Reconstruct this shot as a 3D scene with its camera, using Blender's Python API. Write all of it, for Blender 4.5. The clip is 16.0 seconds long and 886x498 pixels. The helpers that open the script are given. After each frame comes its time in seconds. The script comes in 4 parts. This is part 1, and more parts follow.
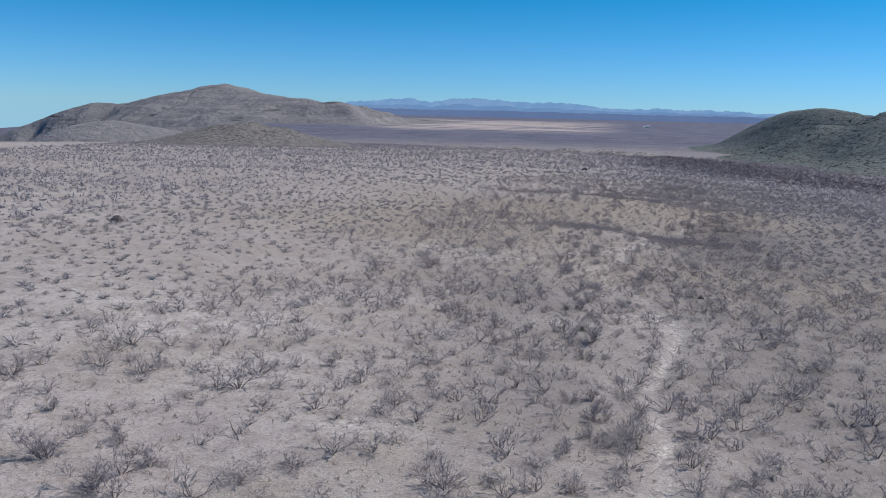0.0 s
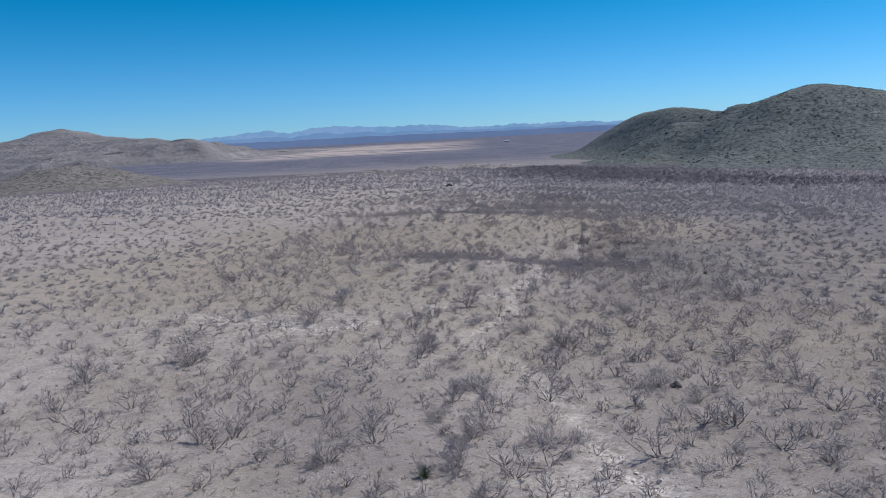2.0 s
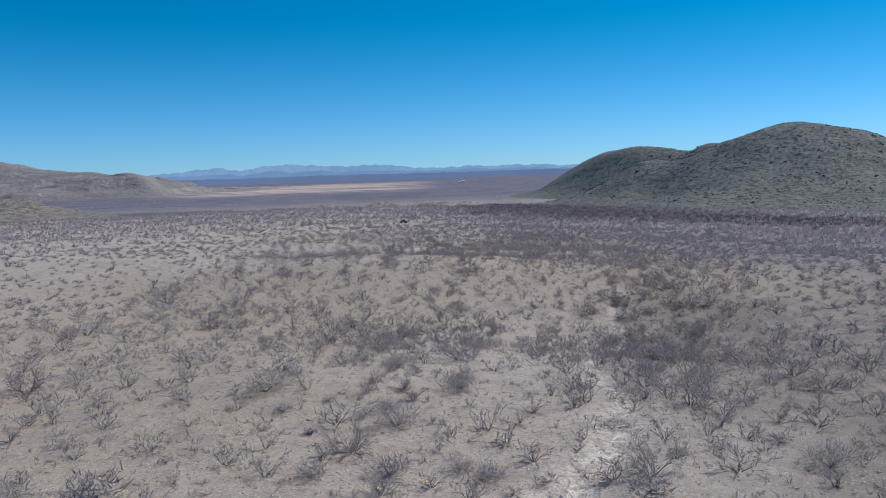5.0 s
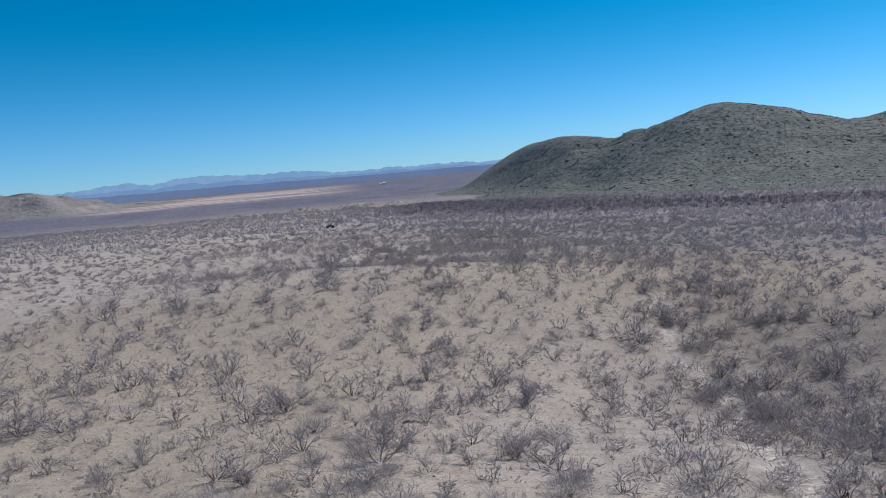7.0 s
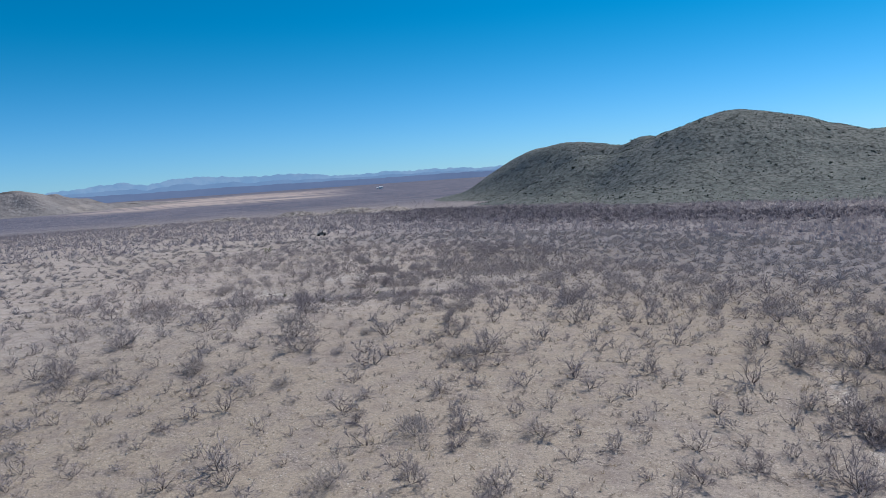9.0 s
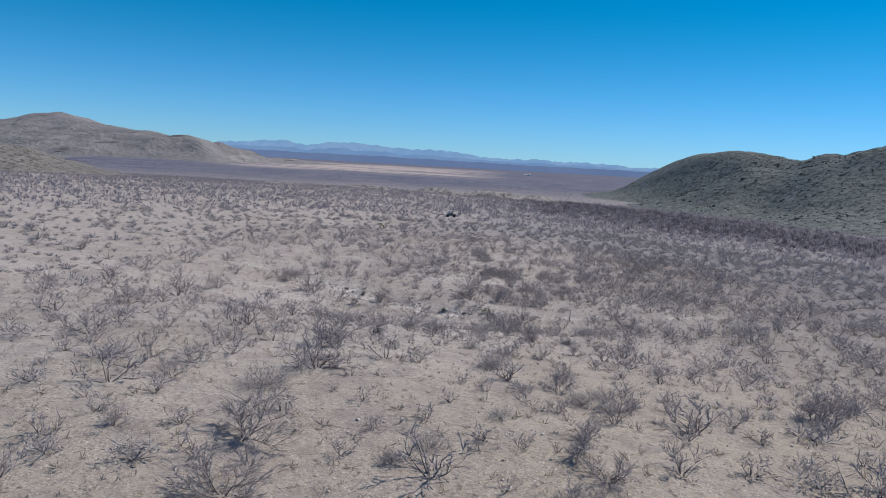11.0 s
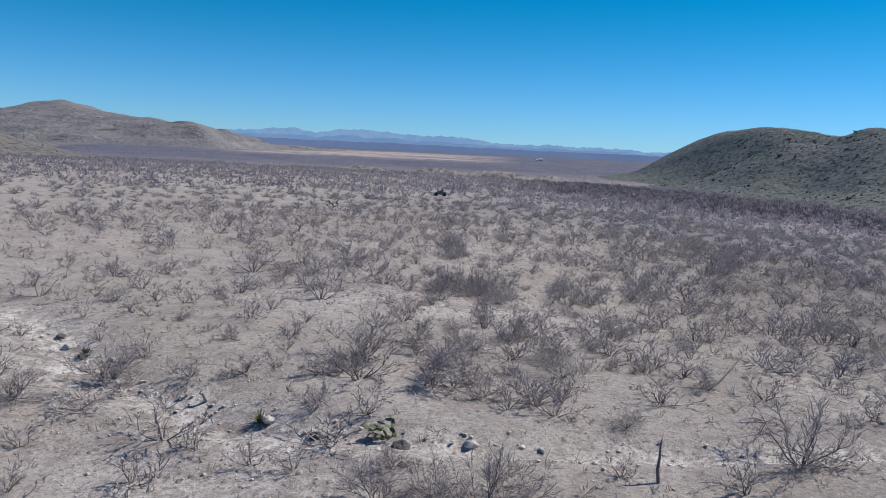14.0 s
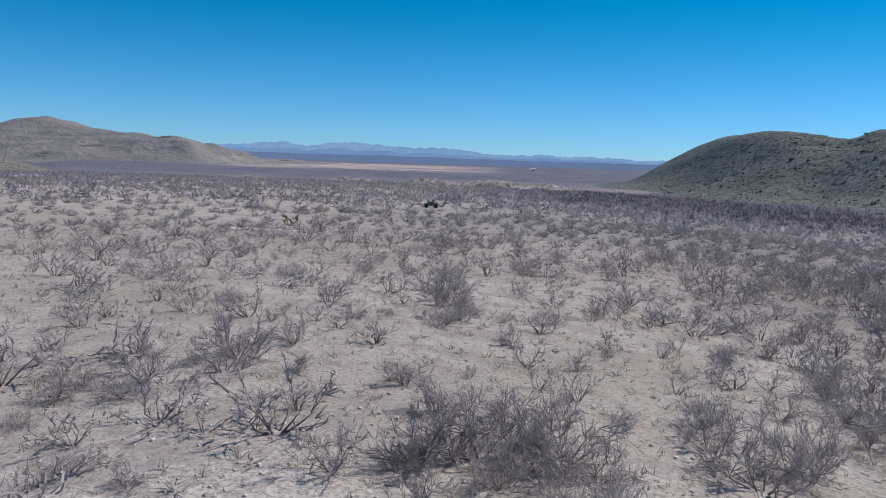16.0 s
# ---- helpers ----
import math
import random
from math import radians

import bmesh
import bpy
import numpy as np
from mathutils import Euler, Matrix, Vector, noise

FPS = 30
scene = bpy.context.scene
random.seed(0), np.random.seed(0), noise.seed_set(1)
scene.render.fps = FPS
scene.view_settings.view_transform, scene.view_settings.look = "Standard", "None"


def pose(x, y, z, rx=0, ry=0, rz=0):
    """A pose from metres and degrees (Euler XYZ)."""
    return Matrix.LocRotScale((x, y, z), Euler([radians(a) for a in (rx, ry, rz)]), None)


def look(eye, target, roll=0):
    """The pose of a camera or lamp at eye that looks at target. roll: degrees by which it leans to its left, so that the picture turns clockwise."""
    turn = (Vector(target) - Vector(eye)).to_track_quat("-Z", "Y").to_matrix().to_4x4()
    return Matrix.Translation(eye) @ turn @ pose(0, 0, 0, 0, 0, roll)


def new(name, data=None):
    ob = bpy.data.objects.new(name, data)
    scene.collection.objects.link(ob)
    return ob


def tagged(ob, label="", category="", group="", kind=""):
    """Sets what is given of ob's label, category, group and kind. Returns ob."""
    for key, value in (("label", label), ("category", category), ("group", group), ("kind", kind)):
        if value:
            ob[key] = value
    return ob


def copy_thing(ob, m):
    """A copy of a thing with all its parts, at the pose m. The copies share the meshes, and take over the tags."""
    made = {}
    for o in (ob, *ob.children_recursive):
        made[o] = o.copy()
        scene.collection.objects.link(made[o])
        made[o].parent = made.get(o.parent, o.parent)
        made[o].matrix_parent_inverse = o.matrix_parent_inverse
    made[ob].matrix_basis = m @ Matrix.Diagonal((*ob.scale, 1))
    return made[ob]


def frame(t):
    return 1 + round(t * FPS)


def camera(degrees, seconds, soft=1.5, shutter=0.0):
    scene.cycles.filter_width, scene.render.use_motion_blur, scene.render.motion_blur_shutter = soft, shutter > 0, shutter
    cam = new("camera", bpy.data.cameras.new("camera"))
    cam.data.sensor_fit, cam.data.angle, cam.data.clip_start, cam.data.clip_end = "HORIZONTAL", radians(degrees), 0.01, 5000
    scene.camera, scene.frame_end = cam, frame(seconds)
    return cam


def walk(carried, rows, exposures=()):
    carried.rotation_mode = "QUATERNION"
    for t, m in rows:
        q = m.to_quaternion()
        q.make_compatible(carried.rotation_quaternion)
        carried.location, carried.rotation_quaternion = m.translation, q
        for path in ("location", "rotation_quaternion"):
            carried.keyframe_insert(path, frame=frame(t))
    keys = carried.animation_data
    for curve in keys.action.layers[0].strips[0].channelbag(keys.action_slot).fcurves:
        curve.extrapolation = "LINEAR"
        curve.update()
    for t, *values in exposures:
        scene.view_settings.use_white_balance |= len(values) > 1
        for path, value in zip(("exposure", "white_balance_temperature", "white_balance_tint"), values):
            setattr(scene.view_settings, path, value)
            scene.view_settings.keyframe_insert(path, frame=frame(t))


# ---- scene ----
# camera: seconds, x, y, z in metres, then heading, pitch and lean in degrees
ROWS = [
    (0, 4.42, -3.85, 15.32, 23.47, -10.29, 1.31),
    (0.5, 1.98, 7.46, 14.1, 21.19, -10.15, 2.47),
    (1, -0.24, 18.13, 13.06, 19.77, -9.79, 4.12),
    (1.5, -2.52, 28.12, 11.92, 18.53, -9.26, 2.13),
    (2, -4.46, 37.16, 10.94, 13.99, -8.54, -2.93),
    (2.5, -6.94, 48.18, 9.17, 10.87, -8.38, -3.59),
    (3, -9.15, 57.76, 7.89, 9.37, -7.15, -1.85),
    (3.5, -11.34, 66.65, 7.25, 9.68, -6.06, -0.69),
    (4, -13.35, 74.41, 7.11, 9.61, -6.72, -1.14),
    (4.2, -13.76, 77.06, 7.04, 10.38, -6.24, -1.46),
    (6.3, -22.88, 104.71, 3.4, 7.06, -5.28, -5.35),
    (6.5, -23.57, 107.55, 3.55, 6.08, -5.42, -5.91),
    (7, -24.92, 114.53, 3.71, 4.66, -5.86, -4.94),
    (7.5, -26.04, 120.81, 3.8, 4.09, -5.96, -4.78),
    (8, -27.12, 127.17, 3.73, 4.19, -5.83, -4.16),
    (8.5, -28.12, 133.28, 3.57, 4.19, -5.51, -3.85),
    (9, -28.98, 139.33, 3.45, 4.31, -5.49, -3.9),
    (9.5, -29.84, 145.4, 3.3, 6.22, -5.86, -3.34),
    (10, -30.58, 151.66, 3.11, 10.51, -5.89, -1.69),
    (10.2, -30.88, 153.95, 3.04, 11.69, -5.84, -0.52),
    (12.3, -32.34, 189.66, 0.12, 15.73, -7.29, 5.72),
    (12.5, -32.82, 192.41, -0.27, 15.85, -7.3, 5.36),
    (13, -34.21, 198.77, -1.02, 15.81, -7.57, 4.52),
    (13.5, -35.68, 205.14, -1.86, 15.66, -7.56, 2.64),
    (14, -37.3, 211.72, -2.55, 15.59, -7.41, 2.66),
    (14.5, -38.98, 218.11, -2.95, 15.44, -6.87, 1.87),
    (15, -40.69, 224.23, -3.27, 15.29, -6.99, 2.66),
    (15.5, -42.28, 230.32, -3.73, 15.23, -7.04, 2.25),
    (16, -44.08, 236.49, -4.12, 15.12, -6.52, 1.79),
]
cam = camera(60.0, 16.0, soft=0.95)
walk(cam, [(t, pose(x, y, z, 90 + pitch, 0, yaw) @ pose(0, 0, 0, 0, 0, lean)) for t, x, y, z, yaw, pitch, lean in ROWS], exposures=[(0.0, -0.08, 6200, 10), (4.0, -0.05, 6250, 10), (6.5, -0.02, 6400, 10), (16.0, -0.03, 6380, 10)])

# ---- daylight ----
SUN_HEADING, SUN_HEIGHT = 54.0, 48.0        # degrees clockwise from +y, degrees above the horizon
world = bpy.data.worlds.new("sky")
scene.world = world
world.use_nodes = True
wn = world.node_tree
sky = wn.nodes.new("ShaderNodeTexSky")
sky.sky_type = "NISHITA"
sky.sun_disc = False
sky.sun_elevation, sky.sun_rotation = radians(SUN_HEIGHT), radians(SUN_HEADING)
sky.altitude, sky.air_density, sky.dust_density, sky.ozone_density = 1500, 1.0, 0.0, 3.0
tint = wn.nodes.new("ShaderNodeMix")          # the clear, saturated blue of dry desert air, paler towards the horizon
tint.data_type, tint.blend_type = "RGBA", "MULTIPLY"
tint.inputs["Factor"].default_value = 1.0
way = wn.nodes.new("ShaderNodeTexCoord")
apart = wn.nodes.new("ShaderNodeSeparateXYZ")
wn.links.new(way.outputs["Generated"], apart.inputs["Vector"])
rise = wn.nodes.new("ShaderNodeMapRange")
rise.interpolation_type = "SMOOTHSTEP"
rise.inputs["From Min"].default_value, rise.inputs["From Max"].default_value = -0.02, 0.21
wn.links.new(apart.outputs["Z"], rise.inputs["Value"])
floor_z = wn.nodes.new("ShaderNodeMath")        # just under the horizon the air is as pale as just above it
floor_z.operation = "MAXIMUM"
floor_z.inputs[1].default_value = 0.004
wn.links.new(apart.outputs["Z"], floor_z.inputs[0])
joint = wn.nodes.new("ShaderNodeCombineXYZ")
wn.links.new(apart.outputs["X"], joint.inputs["X"])
wn.links.new(apart.outputs["Y"], joint.inputs["Y"])
wn.links.new(floor_z.outputs[0], joint.inputs["Z"])
wn.links.new(joint.outputs[0], sky.inputs["Vector"])
shade = wn.nodes.new("ShaderNodeMix")
shade.data_type = "RGBA"
shade.inputs[6].default_value, shade.inputs[7].default_value = (0.43, 0.76, 1.20, 1), (0.006, 0.67, 0.95, 1)
wn.links.new(rise.outputs["Result"], shade.inputs["Factor"])
high = wn.nodes.new("ShaderNodeMapRange")
high.interpolation_type = "SMOOTHSTEP"
high.inputs["From Min"].default_value, high.inputs["From Max"].default_value = 0.30, 0.62
wn.links.new(apart.outputs["Z"], high.inputs["Value"])
overhead = wn.nodes.new("ShaderNodeMix")
overhead.data_type = "RGBA"
overhead.inputs[7].default_value = (0.42, 0.72, 0.95, 1)
wn.links.new(high.outputs["Result"], overhead.inputs["Factor"])
wn.links.new(shade.outputs[2], overhead.inputs[6])
wn.links.new(overhead.outputs[2], tint.inputs[7])
wn.nodes["Background"].inputs["Strength"].default_value = 0.10
wn.links.new(sky.outputs["Color"], tint.inputs[6])
wn.links.new(tint.outputs[2], wn.nodes["Background"].inputs["Color"])
sun = new("sun", bpy.data.lights.new("sun", "SUN"))
sun.data.energy, sun.data.angle, sun.data.color = 4.75, radians(0.53), (1.0, 0.92, 0.82)
sun.matrix_world = look((300 * math.sin(radians(SUN_HEADING)), 300 * math.cos(radians(SUN_HEADING)), 300 * math.tan(radians(SUN_HEIGHT))), (0, 0, 0))

# ---- materials ----


class Nodes:
    """Short hand for building a node material."""

    def __init__(self, name, rough=0.9, spec=0.2):
        self.mat = bpy.data.materials.new(name)
        self.mat.use_nodes = True
        self.tree = self.mat.node_tree
        self.bsdf = self.tree.nodes["Principled BSDF"]
        self.bsdf.inputs["Roughness"].default_value = rough
        self.bsdf.inputs["Specular IOR Level"].default_value = spec
        self.place = self.tree.nodes.new("ShaderNodeNewGeometry").outputs["Position"]

    def set(self, socket, value):
        if hasattr(value, "is_linked"):
            self.tree.links.new(value, socket)
        else:
            socket.default_value = value

    def noise(self, scale, detail=4.0, rough=0.55, stretch=None, shift=0.0):
        n = self.tree.nodes.new("ShaderNodeTexNoise")
        n.inputs["Scale"].default_value, n.inputs["Detail"].default_value, n.inputs["Roughness"].default_value = scale, detail, rough
        m = self.tree.nodes.new("ShaderNodeMapping")
        m.inputs["Location"].default_value = (shift, shift * 0.7, 0)
        m.inputs["Scale"].default_value = stretch or (1, 1, 1)
        self.tree.links.new(self.place, m.inputs["Vector"])
        self.tree.links.new(m.outputs["Vector"], n.inputs["Vector"])
        return n.outputs["Fac"]

    def cells(self, scale, out="Distance"):
        n = self.tree.nodes.new("ShaderNodeTexVoronoi")
        n.inputs["Scale"].default_value = scale
        self.tree.links.new(self.place, n.inputs["Vector"])
        return n.outputs[out]

    def ramp(self, fac, a, b, lo=0.0, hi=1.0):
        n = self.tree.nodes.new("ShaderNodeMapRange")
        n.interpolation_type = "SMOOTHSTEP"
        self.set(n.inputs["Value"], fac)
        for k, v in (("From Min", a), ("From Max", b), ("To Min", lo), ("To Max", hi)):
            n.inputs[k].default_value = v
        return n.outputs["Result"]

    def math(self, op, a, b):
        n = self.tree.nodes.new("ShaderNodeMath")
        n.operation = op
        self.set(n.inputs[0], a), self.set(n.inputs[1], b)
        return n.outputs[0]

    def mix(self, fac, a, b):
        n = self.tree.nodes.new("ShaderNodeMix")
        n.data_type = "RGBA"
        self.set(n.inputs["Factor"], fac)
        self.set(n.inputs[6], (*a, 1) if isinstance(a, tuple) else a)
        self.set(n.inputs[7], (*b, 1) if isinstance(b, tuple) else b)
        return n.outputs[2]

    def zone(self, name):
        n = self.tree.nodes.new("ShaderNodeAttribute")
        n.attribute_name = name
        return n.outputs["Fac"]

    def island(self):
        return self.tree.nodes.new("ShaderNodeNewGeometry").outputs["Random Per Island"]

    def each(self):
        return self.tree.nodes.new("ShaderNodeObjectInfo").outputs["Random"]

    def color(self, c):
        self.set(self.bsdf.inputs["Base Color"], (*c, 1) if isinstance(c, tuple) else c)
        return self

    def bump(self, height, strength=0.5, distance=0.05):
        n = self.tree.nodes.new("ShaderNodeBump")
        n.inputs["Strength"].default_value, n.inputs["Distance"].default_value = strength, distance
        self.set(n.inputs["Height"], height)
        self.tree.links.new(n.outputs["Normal"], self.bsdf.inputs["Normal"])
        return self


def soil_material():
    m = Nodes("desert_soil", 0.95, 0.1)
    c = m.mix(m.ramp(m.noise(0.02, 3), 0.35, 0.65), (0.378, 0.344, 0.322), (0.452, 0.416, 0.392))
    c = m.mix(m.ramp(m.noise(0.13, 4, shift=31), 0.42, 0.66), c, (0.358, 0.322, 0.285))
    c = m.mix(m.ramp(m.noise(0.06, 4, shift=77), 0.50, 0.68, 0, 0.7), c, (0.405, 0.362, 0.35))
    c = m.mix(m.zone("pale"), c, (0.485, 0.442, 0.405))
    c = m.mix(m.math("MULTIPLY", m.zone("sward"), m.ramp(m.noise(0.35, 5, 0.65, shift=12), 0.34, 0.56, 0.55, 1.0)), c, (0.165, 0.153, 0.146))
    c = m.mix(m.zone("dry_grass"), c, m.mix(m.noise(1.7, 4), (0.385, 0.338, 0.272), (0.305, 0.263, 0.212)))
    stones = m.math("MULTIPLY", m.ramp(m.noise(2.6, 5, 0.65), 0.41, 0.56), m.ramp(m.noise(0.28, 3, shift=5), 0.34, 0.50, 0.5, 1.0))
    c = m.mix(m.math("MULTIPLY", m.zone("caliche"), stones), c, (0.72, 0.69, 0.66))
    c = m.mix(m.ramp(m.noise(0.55, 6, 0.7, shift=53), 0.46, 0.62, 0.0, 0.55), c, (0.255, 0.228, 0.224))
    clods = m.math("MULTIPLY", m.ramp(m.cells(2.0), 0.24, 0.12), m.ramp(m.noise(0.8, 3, shift=70), 0.50, 0.62, 0.0, 0.6))
    c = m.mix(clods, c, (0.15, 0.13, 0.118))
    litter = m.noise(5.0, 5, 0.72)
    c = m.mix(m.ramp(litter, 0.49, 0.62, 0.0, 0.62), c, (0.21, 0.185, 0.175))
    c = m.mix(m.ramp(m.noise(11.0, 3, 0.6, shift=4), 0.54, 0.64, 0.0, 0.6), c, (0.16, 0.142, 0.135))
    c = m.mix(m.ramp(m.noise(9.0, 3, 0.6, shift=17), 0.60, 0.70, 0.0, 0.6), c, (0.55, 0.51, 0.48))
    c = m.mix(m.ramp(m.noise(1.1, 4, 0.6, shift=9), 0.52, 0.68, 0.0, 0.42), c, (0.20, 0.165, 0.145))
    c = m.mix(m.ramp(m.cells(2.3), 0.10, 0.02, 0.0, 0.75), c, (0.60, 0.56, 0.52))
    # dark brush on the flats; the blue in it is painted distance haze
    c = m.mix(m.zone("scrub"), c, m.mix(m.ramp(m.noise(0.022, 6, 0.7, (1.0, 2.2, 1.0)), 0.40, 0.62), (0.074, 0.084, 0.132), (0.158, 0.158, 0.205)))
    streak = m.ramp(m.noise(0.0035, 5, 0.6, (1.0, 5.0, 1.0)), 0.43, 0.50)
    c = m.mix(m.math("MULTIPLY", m.zone("playa"), streak), c, (0.47, 0.40, 0.36))
    grit = m.ramp(m.noise(0.45, 4, 0.6, shift=88), 0.42, 0.62, 0.15, 1.0)
    near = m.math("SUBTRACT", 1.0, m.zone("scrub"))
    c = m.mix(m.math("MULTIPLY", near, m.math("MULTIPLY", grit, m.ramp(m.cells(6.5), 0.30, 0.16, 0.0, 0.7))), c, (0.52, 0.49, 0.455))
    c = m.mix(m.math("MULTIPLY", near, m.math("MULTIPLY", grit, m.ramp(m.cells(4.3), 0.24, 0.12, 0.0, 0.75))), c, (0.17, 0.15, 0.14))
    m.color(c)
    return m.bump(m.math("ADD", m.math("ADD", litter, clods), m.math("MULTIPLY", m.noise(0.9, 4), 0.5)), 0.7, 0.10).mat


def hill_material(name, low, high, rock, grain=0.05, ledges=False):
    m = Nodes(name, 0.95, 0.1)
    c = m.mix(m.ramp(m.noise(grain, 6, 0.65), 0.35, 0.65), low, high)
    c = m.mix(m.ramp(m.noise(grain * 2.3, 6, 0.65, shift=60), 0.54, 0.70, 0, 0.8), c, rock)
    if ledges:        # broken dark and pale rock bands
        c = m.mix(m.ramp(m.noise(grain * 9, 4, 0.7), 0.5, 0.66, 0, 0.42), c, tuple(v * 0.5 for v in low))
        band = m.noise(0.05, 3, 0.5, (0.12, 0.12, 1.6))
        patch = m.ramp(m.noise(0.006, 3, shift=40), 0.50, 0.62)
        c = m.mix(m.math("MULTIPLY", m.ramp(band, 0.60, 0.64, 0, 0.8), patch), c, (0.07, 0.066, 0.066))
        c = m.mix(m.math("MULTIPLY", m.ramp(band, 0.42, 0.37, 0, 0.45), m.ramp(m.noise(0.007, 3, shift=90), 0.52, 0.6)), c, (0.36, 0.335, 0.315))
    else:        # scattered stones and tufts, a metre or two across
        c = m.mix(m.ramp(m.noise(0.34, 4, 0.7, shift=8), 0.47, 0.58, 0, 0.9), c, tuple(v * 0.5 for v in low))
        c = m.mix(m.ramp(m.noise(0.5, 4, 0.7, shift=25), 0.55, 0.64, 0, 0.85), c, rock)
    m.color(c)
    return m.bump(m.noise(grain * 5, 6, 0.7), 0.7 if ledges else 0.5, min(0.15 / grain, 2.0) if not ledges else 0.15 / grain).mat


def plant_material(name, a, b, dark, rough=0.85, thin=0.0):
    """Varies from plant to plant: by the object where it stands alone, by its tone where many are one mesh. thin: how much light passes through."""
    m = Nodes(name, rough, 0.2)
    pick = m.math("FRACT", m.math("ADD", m.each(), m.zone("tone")), 0.0)
    c = m.mix(pick, a, b)
    c = m.mix(m.ramp(m.noise(4.0, 3), 0.45, 0.72, 0, 0.6), c, dark)
    m.color(c)
    if thin:
        glow = m.tree.nodes.new("ShaderNodeBsdfTranslucent")
        m.set(glow.inputs["Color"], c)
        both = m.tree.nodes.new("ShaderNodeMixShader")
        both.inputs["Fac"].default_value = thin
        m.tree.links.new(m.bsdf.outputs["BSDF"], both.inputs[1])
        m.tree.links.new(glow.outputs["BSDF"], both.inputs[2])
        m.tree.links.new(both.outputs["Shader"], m.tree.nodes["Material Output"].inputs["Surface"])
    return m.mat


def plain_material(name, colour, rough=0.6, spec=0.4, metal=0.0, wear=0.25, scale=8.0):
    m = Nodes(name, rough, spec)
    m.bsdf.inputs["Metallic"].default_value = metal
    m.color(m.mix(m.ramp(m.noise(scale, 5), 0.45, 0.75, 0, wear), colour, (0.24, 0.2, 0.17)))
    return m.mat


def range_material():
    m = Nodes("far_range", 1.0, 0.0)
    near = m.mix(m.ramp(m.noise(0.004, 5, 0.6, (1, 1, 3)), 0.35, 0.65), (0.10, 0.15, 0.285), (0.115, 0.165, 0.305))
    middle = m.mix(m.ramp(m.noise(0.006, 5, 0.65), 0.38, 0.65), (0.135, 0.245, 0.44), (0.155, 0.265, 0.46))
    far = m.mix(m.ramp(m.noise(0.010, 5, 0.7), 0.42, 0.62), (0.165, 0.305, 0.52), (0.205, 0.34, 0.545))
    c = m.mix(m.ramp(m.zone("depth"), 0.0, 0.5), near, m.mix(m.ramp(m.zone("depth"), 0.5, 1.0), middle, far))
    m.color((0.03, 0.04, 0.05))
    m.set(m.bsdf.inputs["Emission Color"], c)        # painted haze: the chain glows, each ridge farther back in a paler blue
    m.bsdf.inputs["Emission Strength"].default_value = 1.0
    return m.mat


SOIL = soil_material()
HILL_GREEN = hill_material("green_hill", (0.122, 0.142, 0.14), (0.165, 0.182, 0.176), (0.225, 0.235, 0.225), 0.018)
HILL_GREY = hill_material("grey_range", (0.205, 0.200, 0.208), (0.238, 0.232, 0.24), (0.28, 0.27, 0.274), 0.012, True)
HILL_PALE = hill_material("pale_bank", (0.25, 0.23, 0.22), (0.33, 0.305, 0.29), (0.47, 0.445, 0.42), 0.16)
HILL_STONY = hill_material("stony_rise", (0.165, 0.157, 0.148), (0.215, 0.203, 0.192), (0.29, 0.27, 0.25), 0.09)
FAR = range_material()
THICKET = plant_material("thicket_twigs", (0.115, 0.104, 0.124), (0.16, 0.146, 0.166), (0.09, 0.08, 0.094), thin=0.25)
TWIG = plant_material("grey_twigs", (0.285, 0.258, 0.28), (0.40, 0.356, 0.345), (0.205, 0.182, 0.19), thin=0.2)
BRUSH = plant_material("pale_brush_twigs", (0.29, 0.275, 0.295), (0.385, 0.35, 0.335), (0.215, 0.195, 0.20), thin=0.25)
BARK = plant_material("dark_bark", (0.15, 0.13, 0.126), (0.21, 0.184, 0.178), (0.10, 0.086, 0.083))
STUBBLE = plant_material("grey_stubble", (0.27, 0.242, 0.228), (0.375, 0.335, 0.30), (0.20, 0.178, 0.166), thin=0.4)
STRAW = plant_material("dry_grass_blades", (0.40, 0.33, 0.235), (0.33, 0.285, 0.22), (0.23, 0.195, 0.155), thin=0.4)
SCRUB = plant_material("hill_scrub", (0.055, 0.07, 0.06), (0.125, 0.142, 0.12), (0.05, 0.062, 0.055), thin=0.1)
# grey twigs for far plants, distance haze put into the colour as blue
HAZE_BRUSH = plant_material("hazed_far_brush", (0.27, 0.248, 0.275), (0.385, 0.352, 0.358), (0.21, 0.19, 0.208), thin=0.4)
SPEAR = plant_material("spear_leaves", (0.13, 0.155, 0.10), (0.19, 0.20, 0.14), (0.08, 0.09, 0.06), 0.6)
PAD = plant_material("cactus_pads", (0.10, 0.14, 0.065), (0.16, 0.18, 0.09), (0.07, 0.08, 0.045), 0.6)
DEADWOOD = plant_material("bleached_wood", (0.33, 0.30, 0.27), (0.40, 0.37, 0.34), (0.18, 0.16, 0.14))
STONE = plant_material("pale_stone", (0.52, 0.48, 0.44), (0.64, 0.61, 0.57), (0.33, 0.29, 0.26))
DARK_STONE = plant_material("dark_stone", (0.11, 0.10, 0.095), (0.17, 0.15, 0.14), (0.06, 0.055, 0.05))

# ---- lie of the land ----
# hollows and swells of the near ground (x, y, height, spread along x, spread along y)
SWELLS = [(-41, 77, -2.1, 18, 18), (-28, 129, 1.5, 15, 15), (-40, 190, 1.8, 26, 20), (-12, 158, -2.0, 12, 16),
          (-55, 225, -2.2, 14, 9), (-40, 228, -1.1, 10, 8), (-54, 262, 0.8, 20, 14), (-30, 262, -0.9, 16, 20), (-66, 250, -0.9, 12, 14), (-43, 230.5, 0.75, 6, 4.5)]


